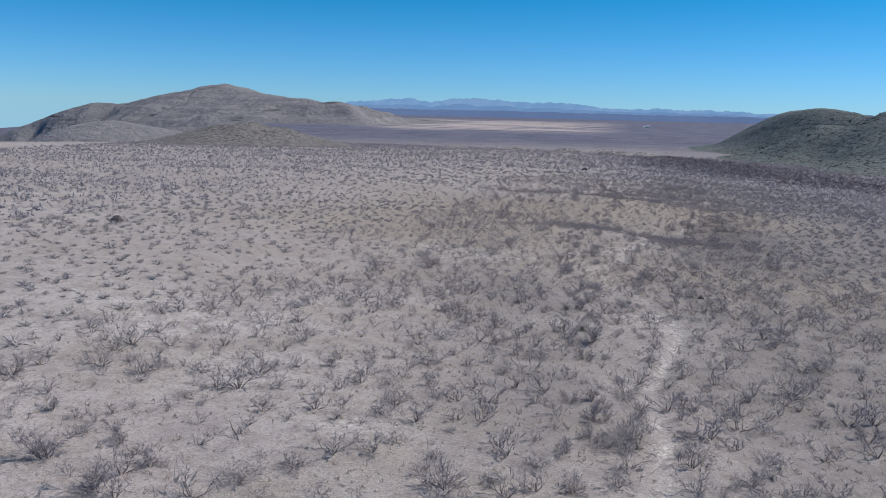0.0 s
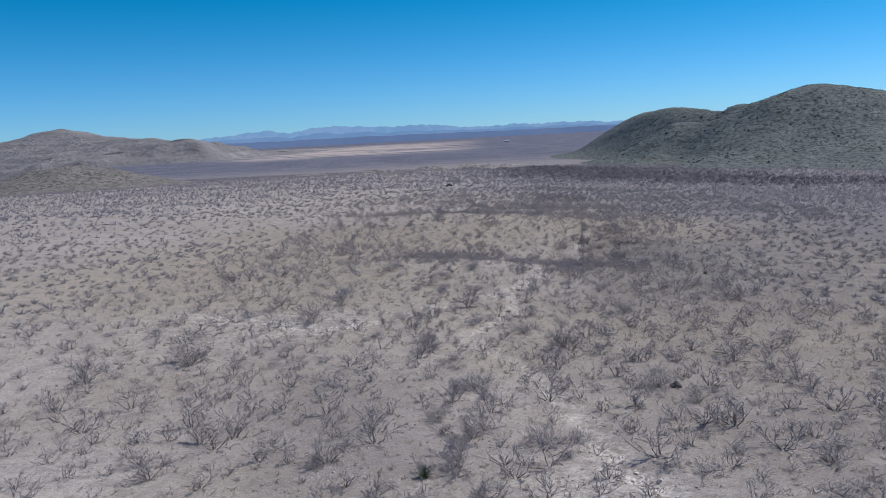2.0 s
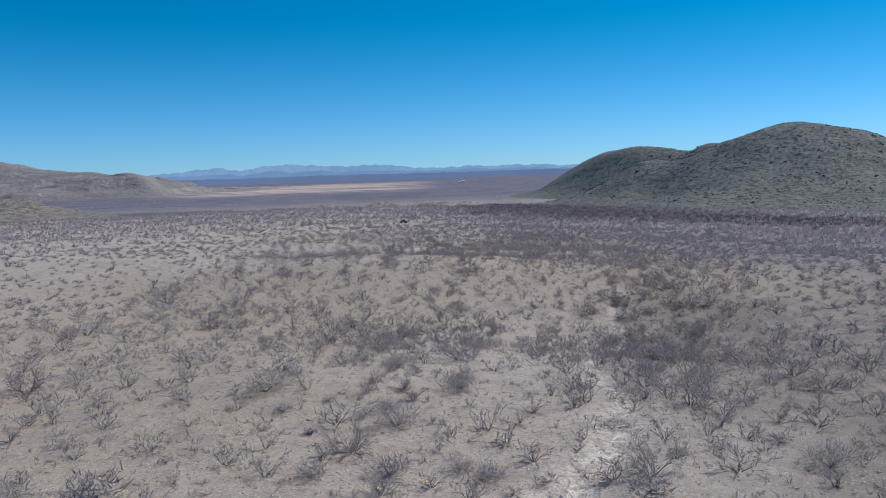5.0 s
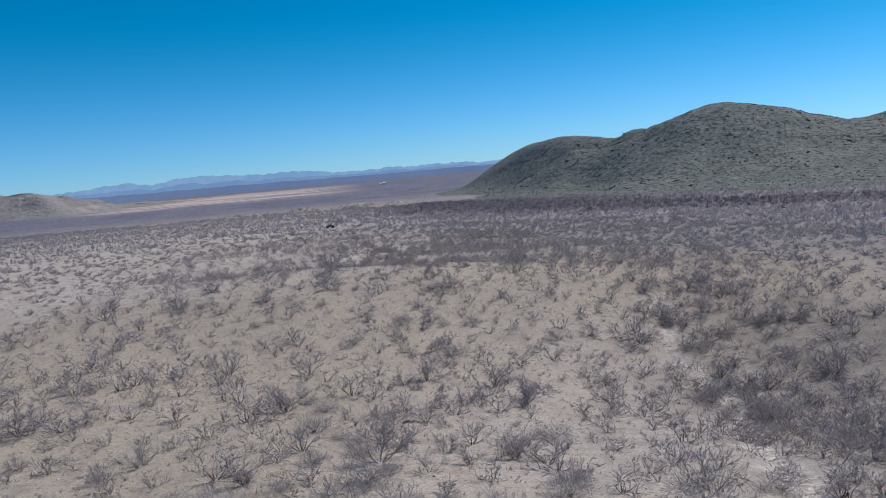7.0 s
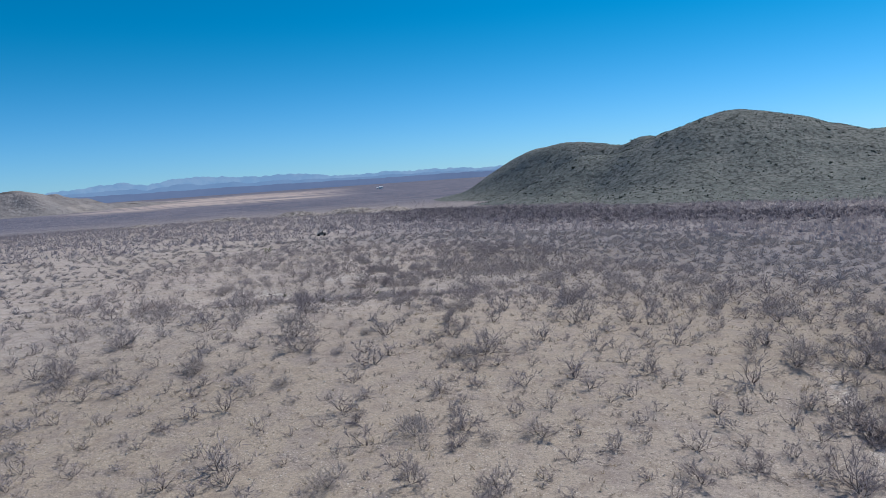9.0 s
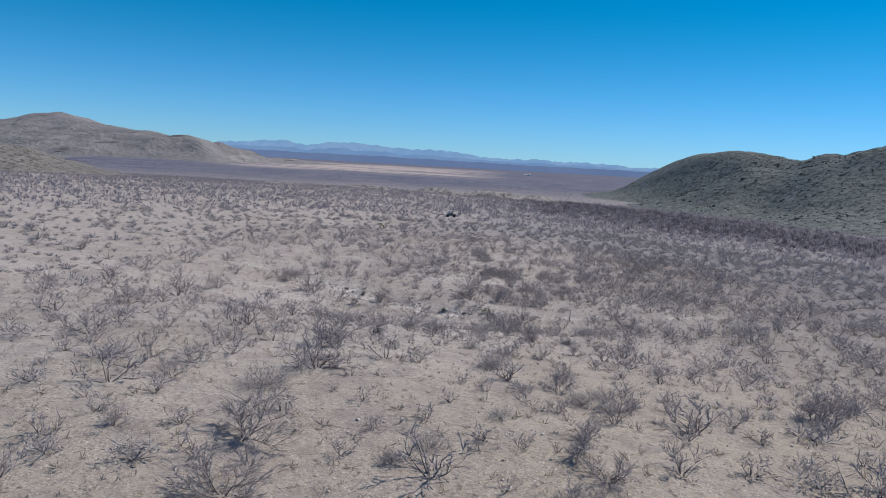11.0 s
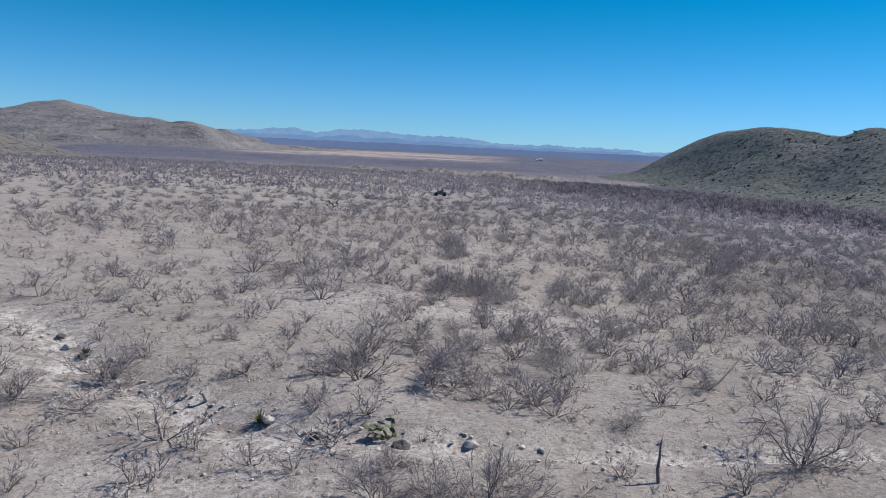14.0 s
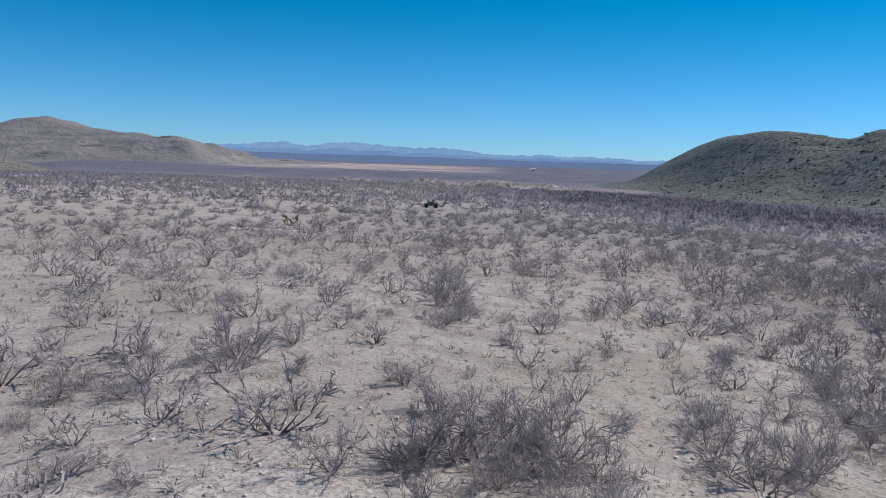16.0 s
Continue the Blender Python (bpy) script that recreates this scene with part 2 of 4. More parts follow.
def ease(a, b, v):
    """0 below a, 1 above b, smooth between."""
    u = np.clip((v - a) / (b - a), 0.0, 1.0)
    return u * u * (3 - 2 * u)


def ground_height(x, y):
    """The lie of the land: a slope that falls to a flat basin."""
    x, y = np.asarray(x, float), np.asarray(y, float)
    away = np.hypot(x, y - 150)
    yy = np.clip(y, -200, 900)
    steep = yy - 30 * np.log1p(np.exp((yy - 280) / 30))
    near = 0.4 - 0.0193 * np.clip(x, -140, 100) - 0.016 * yy - 0.0416 * steep
    for sx, sy, h, wx, wy in SWELLS:
        near = near + h * np.exp(-((x - sx) / wx) ** 2 - ((y - sy) / wy) ** 2)
    near = near + 0.10 * np.sin(x * 0.31 + 1.3 * np.sin(y * 0.13)) * np.sin(y * 0.27 + 0.7) + 0.2 * np.sin(x * 0.071 + y * 0.043) * np.sin(y * 0.083 - x * 0.03)
    near = near + 2.5 * ease(160, 205, y)
    basin = -20.5 - 205 * ease(0.62, 1.1, np.arctan2(-x, y)) * ease(500, 1500, away)
    k = ease(420, 850, away)
    return near * (1 - k) + basin * k

def mesh_object(name, verts, faces, material, smooth=True, parent=None, label=""):
    """One mesh from arrays of points and of triangles or quads."""
    verts, faces = np.asarray(verts, np.float32).reshape(-1, 3), np.asarray(faces, np.int32)
    me = bpy.data.meshes.new(name)
    sides = faces.shape[1]
    me.vertices.add(len(verts))
    me.vertices.foreach_set("co", verts.ravel())
    me.loops.add(faces.size)
    me.loops.foreach_set("vertex_index", faces.ravel())
    me.polygons.add(len(faces))
    me.polygons.foreach_set("loop_start", np.arange(0, faces.size, sides, dtype=np.int32))
    me.polygons.foreach_set("use_smooth", np.full(len(faces), smooth))
    me.update(calc_edges=True)
    me.materials.append(material)
    ob = new(name, me)
    ob.parent = parent
    if label:
        ob["label"] = label
    return ob


def zone(ob, key, values):
    ob.data.attributes.new(key, "FLOAT", "POINT").data.foreach_set("value", np.asarray(values, np.float32).ravel())


def grid_faces(nx, ny):
    i = (np.arange(nx - 1)[None, :] + nx * np.arange(ny - 1)[:, None]).ravel()
    return np.stack([i, i + 1, i + 1 + nx, i + nx], 1)


def stations(lo, hi, step, end, grow=1.06):
    """Even steps from lo to hi, then steps that grow out to -end and end."""
    mid = list(np.arange(lo, hi + 1e-6, step))
    for sign, start in ((1, mid[-1]), (-1, mid[0])):
        v, d = start, step
        while abs(v) < end:
            d *= grow
            v += sign * d
            mid.append(v)
    return np.array(sorted(mid))


def near_line(x, y, line):
    """Distance from a polyline, in half widths."""
    best = np.full(np.shape(x), 1e9)
    for (ax, ay, aw), (bx, by, bw) in zip(line, line[1:]):
        dx, dy = bx - ax, by - ay
        u = np.clip(((x - ax) * dx + (y - ay) * dy) / (dx * dx + dy * dy), 0, 1)
        best = np.minimum(best, np.hypot(x - ax - u * dx, y - ay - u * dy) / (aw + u * (bw - aw)))
    return best


PATH = [(4, -4), (-2, 28), (-9, 58), (-13, 74), (-23, 106), (-27, 127), (-30, 149), (-32, 190), (-37, 212), (-44, 236), (-56, 285)]


def off_path(x, y):
    """Metres from the line over the ground that the flight follows."""
    return near_line(np.asarray(x, float), np.asarray(y, float), [(a, b, 1.0) for a, b in PATH])


# washes with pale stones: lines of x, y and half width
WASHES = [
    [(1.4, 26, 0.3), (0.6, 34, 0.4), (-0.5, 39.5, 0.35), (-2, 47, 0.45), (-1.8, 56, 0.6), (-2.6, 65, 0.6), (-5.5, 71, 0.6), (-11, 85, 0.3), (-17, 94, 0.6), (-15.8, 100, 0.7), (-15, 104, 0.9), (-15.6, 109.5, 0.5), (-17, 114, 0.8)],
    [(-17, 114, 0.8), (-15.6, 118, 0.8), (-14.8, 126, 0.6), (-16.3, 134, 0.5), (-16, 141, 0.7), (-14.6, 148, 0.6), (-13.3, 155, 0.5), (-13.1, 162, 0.5), (-14, 167, 0.5), (-13.4, 172, 0.5), (-11.7, 182, 0.4)],
    [(-46, 102, 0.9), (-36.6, 98.4, 0.9), (-30, 96.5, 0.8), (-26.3, 99, 0.6), (-24.3, 101.6, 0.6), (-22.8, 105.4, 0.7), (-21, 108.5, 0.6), (-17, 114, 0.6)],
    [(-75, 241.5, 0.8), (-68, 239.5, 0.9), (-60.3, 236, 1.0), (-55, 232.4, 0.9), (-51, 231.5, 0.9), (-47.3, 230, 0.8), (-42, 230.3, 0.6), (-37, 231.8, 0.5), (-29, 234.4, 0.6), (-23, 241.2, 0.7)],
]
# loose patches of pale stones: x, y, radius
STONY = [(-25, 34, 4), (-36, 40, 5), (-44, 45, 7), (-31, 46, 3), (-15, 29, 2.5), (-38, 96, 7), (-30, 99, 5), (-13, 60, 3), (-6, 66, 4), (-47, 226, 5), (-60, 232, 5), (-42, 212, 3), (-53, 246, 4), (-46, 247, 4), (-38, 249, 3), (-31, 240, 4)]


def wash_depth(x, y):
    return np.exp(-(np.min([near_line(x, y, w) for w in WASHES], axis=0) * 1.05) ** 2)


def stony(x, y):
    return np.clip(np.sum([np.exp(-((x - sx) ** 2 + (y - sy) ** 2) / r ** 2) for sx, sy, r in STONY], axis=0), 0, 1)


def east_of(x, y):
    """Metres east of the line along the slope where the ground cover thickens."""
    return x - np.interp(y, [0, 40, 100, 130, 160, 180, 200, 250, 300], [4, -1, -12, -16.5, -15, -15, -22, -38, -42])


def sward(x, y):
    """Close low cover of dead tufts on darker soil, with a ragged edge."""
    rag = 5 * np.sin(x * 0.13 + 2.1 * np.sin(y * 0.08)) * np.sin(y * 0.11 + 0.4)
    west = 0.8 * np.exp(-near_line(x, y, [(-7, 34, 4.5), (-10, 50, 5.5), (-15, 66, 6.5), (-22, 78, 5.0)]) ** 2)
    return np.maximum(ease(-6, 10, east_of(x, y) + 0.6 * rag) * (1 - ease(300, 380, y)), west)


def low_brush(x, y):
    """How thick the dark brush stands on the low ground below the green hill."""
    edge = -8 - 0.32 * (y - 100) + 7 * np.sin(y * 0.05)
    low = ease(-20, 60, x - edge + 9 * np.sin(x * 0.09 + 1.7 * np.sin(y * 0.06)) * np.sin(y * 0.075)) * ease(85, 160, y)
    return low


def brushy(x, y):
    """How thick the dark brush stands there and out in the basin."""
    return np.clip(np.maximum(0.85 * low_brush(x, y), 0.95 * ease(620, 1150, np.hypot(x, y))), 0, 1)


def build_ground():
    xs, ys = stations(-66, 16, 0.8, 4900, 1.075), stations(16, 275, 0.8, 4900, 1.075)
    gx, gy = np.meshgrid(xs, ys)
    wash = wash_depth(gx, gy)
    z = ground_height(gx, gy) - 0.35 * wash
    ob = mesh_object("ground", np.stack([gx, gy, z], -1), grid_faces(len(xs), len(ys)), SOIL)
    away = np.hypot(gx, gy)
    zone(ob, "caliche", np.clip(0.85 * wash + 0.45 * stony(gx, gy), 0, 1))
    zone(ob, "dry_grass", 0.85 * ease(66, 118, gy) * (1 - ease(188, 232, gy)) * ease(85, 35, off_path(gx, gy)) * ease(0.15, 0.6, 0.5 + 0.5 * np.sin(gx * 0.05 + 1.6) * np.sin(gy * 0.04 - 0.9)))
    zone(ob, "sward", sward(gx, gy) * (0.75 + 0.25 * ease(70, 110, gy)) * (1 - 0.5 * ease(190, 225, gy)))
    zone(ob, "pale", 0.06 * ease(165, 225, gy) * (1 - ease(520, 800, gy)) * (1 - 0.7 * brushy(gx, gy)))
    # brush cover on the low ground, plus painted haze that grows with distance
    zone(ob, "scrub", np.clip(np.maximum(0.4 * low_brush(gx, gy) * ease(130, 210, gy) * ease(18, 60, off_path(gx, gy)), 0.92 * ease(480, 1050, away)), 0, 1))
    heading = np.degrees(np.arctan2(-gx, gy))
    zone(ob, "playa", ease(1250, 1600, away) * (1 - ease(2600, 3300, away)) * 0.85 * ease(9.5, 14.5, heading) * (1 - ease(26, 30, heading)))
    return tagged(ob, "pale dry desert soil with gravel, litter and white caliche washes", "ground", kind="structure")


build_ground()


def hill_height(gx, gy, bumps):
    total = np.zeros(np.shape(gx))
    for x, y, h, along, across, turn in bumps:
        c, s = math.cos(radians(turn)), math.sin(radians(turn))
        u, v = (gx - x) * c + (gy - y) * s, -(gx - x) * s + (gy - y) * c
        total = total + (h * np.exp(-((u / along) ** 2 + (v / across) ** 2))) ** 3
    return total ** (1 / 3)


def hill_surface(gx, gy, bumps, rough):
    top = hill_height(gx, gy, bumps)
    rnd = np.array([noise.fractal((x / rough[0], y / rough[0], 3.1), 0.9, 2.0, 5) for x, y in zip(np.ravel(gx), np.ravel(gy))]).reshape(np.shape(gx))
    if len(rough) > 2:        # gullies and ribs
        rnd = rnd + rough[2] * np.array([noise.ridged_multi_fractal((x / rough[0], y / rough[0], 7.7), 1.0, 2.1, 5, 1.0, 2.0) - 1.0 for x, y in zip(np.ravel(gx), np.ravel(gy))]).reshape(np.shape(gx))
    if bumps is GREEN_HILL:        # a spur towards the plain, and the gully that parts it from the long shoulder
        top = top - 4.0 * np.clip(top / 12, 0, 1)
        top = top + np.clip(top / 14, 0, 1) * (5.0 * np.exp(-near_line(gx, gy, GREEN_SPUR) ** 2) - 7.0 * np.exp(-near_line(gx, gy, GREEN_GULLY) ** 2))
    return ground_height(gx, gy) - 3 + top + rnd * rough[1] * np.clip(top / 25, 0, 1)


def hill(name, label, material, x0, x1, y0, y1, step, bumps, rough):
    """A hill as a height field of rounded bumps (x, y, height, spread along, spread across, turn)."""
    xs, ys = np.arange(x0, x1, step), np.arange(y0, y1, step)
    gx, gy = np.meshgrid(xs, ys)
    z = hill_surface(gx, gy, bumps, rough)
    return tagged(mesh_object(name, np.stack([gx, gy, z], -1), grid_faces(len(xs), len(ys)), material), label, "hill", kind="structure")


GREEN_HILL = [(136, 681, 60.0, 101, 112, 8), (41, 829, 52.6, 61, 126, 33), (360, 669, 62.6, 188, 199, -24), (6, 888, 32.2, 58, 74, -11), (49, 682, 39.2, 58, 66, 48), (90, 756, 42.0, 38, 42, 0)]
GREEN_SPUR = [(112, 640, 30), (70, 575, 24), (22, 508, 18)]
GREEN_GULLY = [(66, 712, 14), (52, 680, 19), (28, 620, 18), (2, 548, 16)]
ROCKY_RISE = [(-384, 498, 19.1, 64, 50, 40)]
hill("hill_green", "rounded hill under grey-green desert scrub", HILL_GREEN, -220, 700, 340, 1100, 5.0, GREEN_HILL, (60, 3.0, 0.5))
hill("rise_rocky", "low stony rise with sparse brush", HILL_STONY, -550, -220, 350, 650, 2.8, ROCKY_RISE, (18, 1.8, 0.8))

PALE_BANK = [(-92, 606, 6.2, 16, 9, 8), (-118, 600, 7.0, 20, 9, 5), (-150, 596, 6.4, 22, 9, 0), (-190, 590, 5.2, 26, 9, -5), (-240, 584, 4.6, 30, 9, -6)]
hill("bank_pale", "low eroded bank of pale earth and stones", HILL_PALE, -300, -60, 566, 632, 1.6, PALE_BANK, (5, 3.0, 1.0))


# crest of the grey range: its line over the ground, and its height by the distance along that line
CREST = [(-770, 1420, 1), (-905, 1506, 1), (-1150, 1640, 1), (-1441, 1760, 1), (-1750, 1760, 1), (-2050, 1650, 1), (-2350, 1500, 1)]
CREST_HEIGHT = [(0, -40), (50, -30), (85, -6), (125, 14), (165, 23), (255, 21), (320, 29), (450, 31), (550, 40), (650, 49), (754, 69), (800, 64), (870, 52), (953, 40), (1040, 25), (1123, 8), (1200, 9), (1325, -25), (1420, -62), (1500, -95), (1720, -105)]


def grey_range():
    """A bare massif: flanks that fall from the crest in ribs and gullies."""
    xs, ys = np.arange(-2700, -520, 10.0), np.arange(720, 2150, 10.0)
    gx, gy = np.meshgrid(xs, ys)
    best, along, done = np.full(gx.shape, 1e9), np.zeros(gx.shape), 0.0
    for (ax, ay, _), (bx, by, _) in zip(CREST, CREST[1:]):
        dx, dy = bx - ax, by - ay
        ln = math.hypot(dx, dy)
        u = np.clip(((gx - ax) * dx + (gy - ay) * dy) / ln ** 2, 0, 1)
        d = np.hypot(gx - ax - u * dx, gy - ay - u * dy)
        nearer = d < best
        best, along = np.where(nearer, d, best), np.where(nearer, done + u * ln, along)
        done += ln
    ribs = np.array([noise.ridged_multi_fractal((a / 120, b / 700, 1.7), 0.9, 2.1, 5, 1.0, 2.0) for a, b in zip(along.ravel(), best.ravel())]).reshape(gx.shape) - 1.2
    rough = np.array([noise.fractal((x / 90, y / 90, 5.0), 0.8, 2.1, 5) for x, y in zip(gx.ravel(), gy.ravel())]).reshape(gx.shape)
    ground = ground_height(gx, gy)
    top = np.interp(along, [c[0] for c in CREST_HEIGHT], [c[1] for c in CREST_HEIGHT])
    top = top + 4.0 + 2.2 * np.array([noise.fractal((a / 34, 0.3, 9.0), 0.8, 2.0, 4) for a in along.ravel()]).reshape(gx.shape)
    reach = (225 + 80 * ribs + 0.7 * np.clip(top + 40, 0, 120)) * np.clip(along / 420, 0.2, 1) * (1 - 0.45 * ease(850, 1250, along))
    fall = np.exp(-(np.maximum(best - 7, 0) / np.clip(reach, 40, 400)) ** 1.25)
    z = ground - 5 + np.maximum(top - ground + 5, 0) * fall + rough * 9.0 * np.clip((top - ground) / 40, 0, 1) * np.clip(fall * 4 * (1.05 - fall), 0, 1)
    z = z + 2.0 * np.sin(z * 0.42 + 0.8 * rough) * np.clip(fall * 3 * (1 - fall), 0, 1)
    # a low spur in front of the massif
    (ax, ay, az), (bx, by, bz) = (-1060, 1000, -15), (-885, 1092, -45)
    u = np.clip(((gx - ax) * (bx - ax) + (gy - ay) * (by - ay)) / ((bx - ax) ** 2 + (by - ay) ** 2), 0, 1)
    d = np.hypot(gx - ax - u * (bx - ax), gy - ay - u * (by - ay))
    z = np.maximum(z, az + (bz - az) * u - 0.012 * d ** 1.65 + 5 * rough * np.clip(d / 30, 0.2, 1))
    ob = mesh_object("hill_grey", np.stack([gx, gy, z], -1), grid_faces(len(xs), len(ys)), HILL_GREY)
    return tagged(ob, "bare grey-brown rocky hills with faint ledges", "hill", kind="structure")


grey_range()


def far_mountains():
    """A low jagged chain at the far edge of the basin: crest heights by heading in degrees."""
    crest = [(80, -1.5), (60, -1.5), (38, -1.5), (34, 0.1), (30.5, 0.5), (28, 0.75), (26, 0.88), (24.5, 0.62), (23.1, 0.93), (21.9, 0.95), (19, 0.85), (17, 0.72), (15, 0.80), (13, 0.55), (11.4, 0.42), (9, 0.44), (8, 0.52), (6.8, 0.40), (5, 0.45), (3, 0.42), (1.4, 0.30), (0, 0.36), (-3, 0.28), (-10, 0.4), (-40, 0.4)]
    heads, highs = [c[0] for c in crest][::-1], [c[1] for c in crest][::-1]
    verts, faces, depth, n = [], [], [], 760
    # three ridges one behind the other: distance, share of the crest's height, raggedness
    for row, (r, share, ragged) in enumerate(((4300, 0.15, 0.03), (4420, 0.62, 0.05), (4560, 1.0, 0.085))):
        for i in range(n + 1):
            head = 36 - 76 * i / n
            jag = noise.fractal((head * 1.9, 2.0 + 5 * row, 0.5), 0.7, 2.1, 5)
            e = share * np.interp(head, heads, highs) * (1 if row == 2 else 0.8 + 0.5 * noise.fractal((head * 0.3, 9.0 * row, 2.0), 1.0, 2.0, 3)) + ragged * jag
            top = r * math.tan(radians(e)) + 8
            for f, back in ((0.0, 0), (1.0, 90)):
                rr = r + back
                verts.append((-rr * math.sin(radians(head)), rr * math.cos(radians(head)), -45 + (45 + top) * f))
                depth.append(row / 2)
        i = ((np.arange(n)[:, None] + row * (n + 1)) * 2).ravel()
        faces.append(np.stack([i, i + 2, i + 3, i + 1], 1))
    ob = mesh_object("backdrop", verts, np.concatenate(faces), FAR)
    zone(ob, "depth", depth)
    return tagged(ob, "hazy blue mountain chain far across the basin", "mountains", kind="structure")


far_mountains()

# ---- plants ----
rng = np.random.default_rng(7)


class Bits:
    """Gathers tapered shoots into one list of triangles."""

    def __init__(self):
        self.v, self.f, self.n = [], [], 0

    def shoot(self, points, radii, sides=3):
        """A tapered tube along points."""
        p = np.asarray(points, float)
        d = p[-1] - p[0]
        d = d / (np.linalg.norm(d) + 1e-9)
        a = np.cross(d, (0.3, 0.9, 0.2))
        a /= np.linalg.norm(a) + 1e-9
        b = np.cross(d, a)
        ang = np.arange(sides) * 2 * math.pi / sides
        ring = np.cos(ang)[:, None] * a + np.sin(ang)[:, None] * b
        last = len(p) - 1
        for i, (q, r) in enumerate(zip(p, radii)):
            if i == last:
                self.v.append(q[None, :])
            else:
                self.v.append(q + ring * r)
        for i in range(last):
            s = self.n + i * sides
            for k in range(sides):
                k2 = (k + 1) % sides
                if i == last - 1:
                    self.f.append((s + k, s + k2, s + sides))
                else:
                    self.f += [(s + k, s + k2, s + sides + k2), (s + k, s + sides + k2, s + sides + k)]
        self.n += last * sides + 1

    def sliver(self, start, end, wide, r):
        """One fine twig: a sliver that tapers to its tip."""
        d = end - start
        side = np.cross(d, r.normal(size=3))
        side = side / (np.linalg.norm(side) + 1e-9) * wide
        self.v.append(np.array((start - side, start + side, end)))
        self.f.append((self.n, self.n + 1, self.n + 2))
        self.n += 3

    def arrays(self):
        return np.concatenate(self.v), np.array(self.f, np.int32)


def unit(v):
    return v / (np.linalg.norm(v) + 1e-9)


def bent(start, way, length, steps, r, lift=0.15, wobble=0.18):
    pts, d = [start], unit(way)
    for _ in range(steps):
        d = unit(d + r.normal(size=3) * wobble + np.array((0, 0, lift)))
        q = pts[-1] + d * length / steps
        q[2] = max(q[2], 0.01)
        pts.append(q)
    return np.array(pts)


def metre(a, b):
    """Scales a shrub to one metre across and about 0.8 high."""
    v = np.concatenate([a[0], b[0]])
    w, h = 2 * np.percentile(np.hypot(v[:, 0], v[:, 1]), 93), np.percentile(v[:, 2], 96) / 0.66
    k = np.array((1 / w, 1 / w, 1 / max(h, 0.6 * w)))
    return (a[0] * k, a[1]), (b[0] * k, b[1])


def mesquite(seed, stems, forks, subs, twigs, thick=1.0, low=0.35, wide=1.05, full=1.0):
    """A bare mesquite about one metre across: crooked limbs from one base that fork three times into a rounded haze of fine twigs. Returns limbs, twigs."""
    r = np.random.default_rng(seed)
    limbs, fine = Bits(), Bits()
    plain, rough = thick > 1.2, thick > 2
    spin = r.uniform(0, 6.28)
    for s in range(stems):
        a, e = spin + 2 * math.pi * (s + r.uniform(-0.35, 0.35)) / stems, r.uniform(low, wide)
        way = np.array((math.cos(a) * math.sin(e), math.sin(a) * math.sin(e), math.cos(e)))
        main = bent(np.array((math.cos(a) * 0.02, math.sin(a) * 0.02, -0.03)), way, r.uniform(0.30, 0.46), 4, r, 0.04, 0.24)
        if rough:
            limbs.shoot(main[[0, 4]], np.array((0.0060, 0.0)) * thick, 3)
        elif plain:
            limbs.shoot(main[::2], np.array((0.0095, 0.0055, 0.0)) * thick, 3)
        else:
            limbs.shoot(main, (0.0105, 0.0075, 0.0052, 0.0034, 0.0), 4)
        for _ in range(forks):
            k = r.integers(1, 5)
            d = unit(main[min(k + 1, 4)] - main[min(k, 3)]) + r.normal(size=3) * 0.5
            fork = bent(main[k], d + np.array((0, 0, 0.15)), r.uniform(0.15, 0.27), 2, r, 0.07, 0.26)
            if plain:
                limbs.sliver(fork[0], fork[2], 0.0042 * thick, r)
            else:
                limbs.shoot(fork, (0.0042, 0.0028, 0.0), 3)
            for n in range(subs):
                k2 = 1 if n % 3 else 0
                q = fork[k2] + (fork[k2 + 1] - fork[k2]) * r.uniform()
                d2 = unit(unit(fork[k2 + 1] - fork[k2]) + r.normal(size=3) * 0.52 + np.array((0, 0, 0.12)))
                ln = r.uniform(0.09, 0.19)
                fine.sliver(q, q + d2 * ln, 0.0031 * full, r)
                for _ in range(twigs):
                    p = q + d2 * ln * r.uniform(0.25, 1.0)
                    d3 = unit(d2 + r.normal(size=3) * 0.55 + np.array((0, 0, 0.1)))
                    fine.sliver(p, p + d3 * r.uniform(0.05, 0.12), 0.0028 * full, r)
    return metre(limbs.arrays(), fine.arrays())


def brush(seed, count, thick=1.0):
    """A dense low bush, a haze of fine twigs about one metre across. Returns stems, twigs."""
    r = np.random.default_rng(seed)
    stems, fine = Bits(), Bits()
    for i in range(max(4, count // 45)):
        a = r.uniform(0, 2 * math.pi)
        way = np.array((math.cos(a), math.sin(a), r.uniform(0.3, 1.6)))
        stems.shoot(bent(np.zeros(3), way, r.uniform(0.25, 0.45), 2, r, 0.05, 0.2), np.array((0.0052, 0.003, 0.0)) * thick, 3)
    lobes = [np.array((math.cos(a) * 0.2, math.sin(a) * 0.2, r.uniform(0.0, 0.16))) for a in np.arange(5) * 1.257 + r.uniform(0, 1)]
    for i in range(count):
        a, e = r.uniform(0, 2 * math.pi), math.acos(r.uniform(0.0, 1.0))
        way = np.array((math.cos(a) * math.sin(e), math.sin(a) * math.sin(e), math.cos(e)))
        s = lobes[i % 5] + way * r.uniform(0.03, 0.22)
        fine.sliver(s, s + unit(way + r.normal(size=3) * 0.6 + np.array((0, 0, 0.15))) * r.uniform(0.07, 0.18), 0.0032 * thick, r)
    return metre(stems.arrays(), fine.arrays())


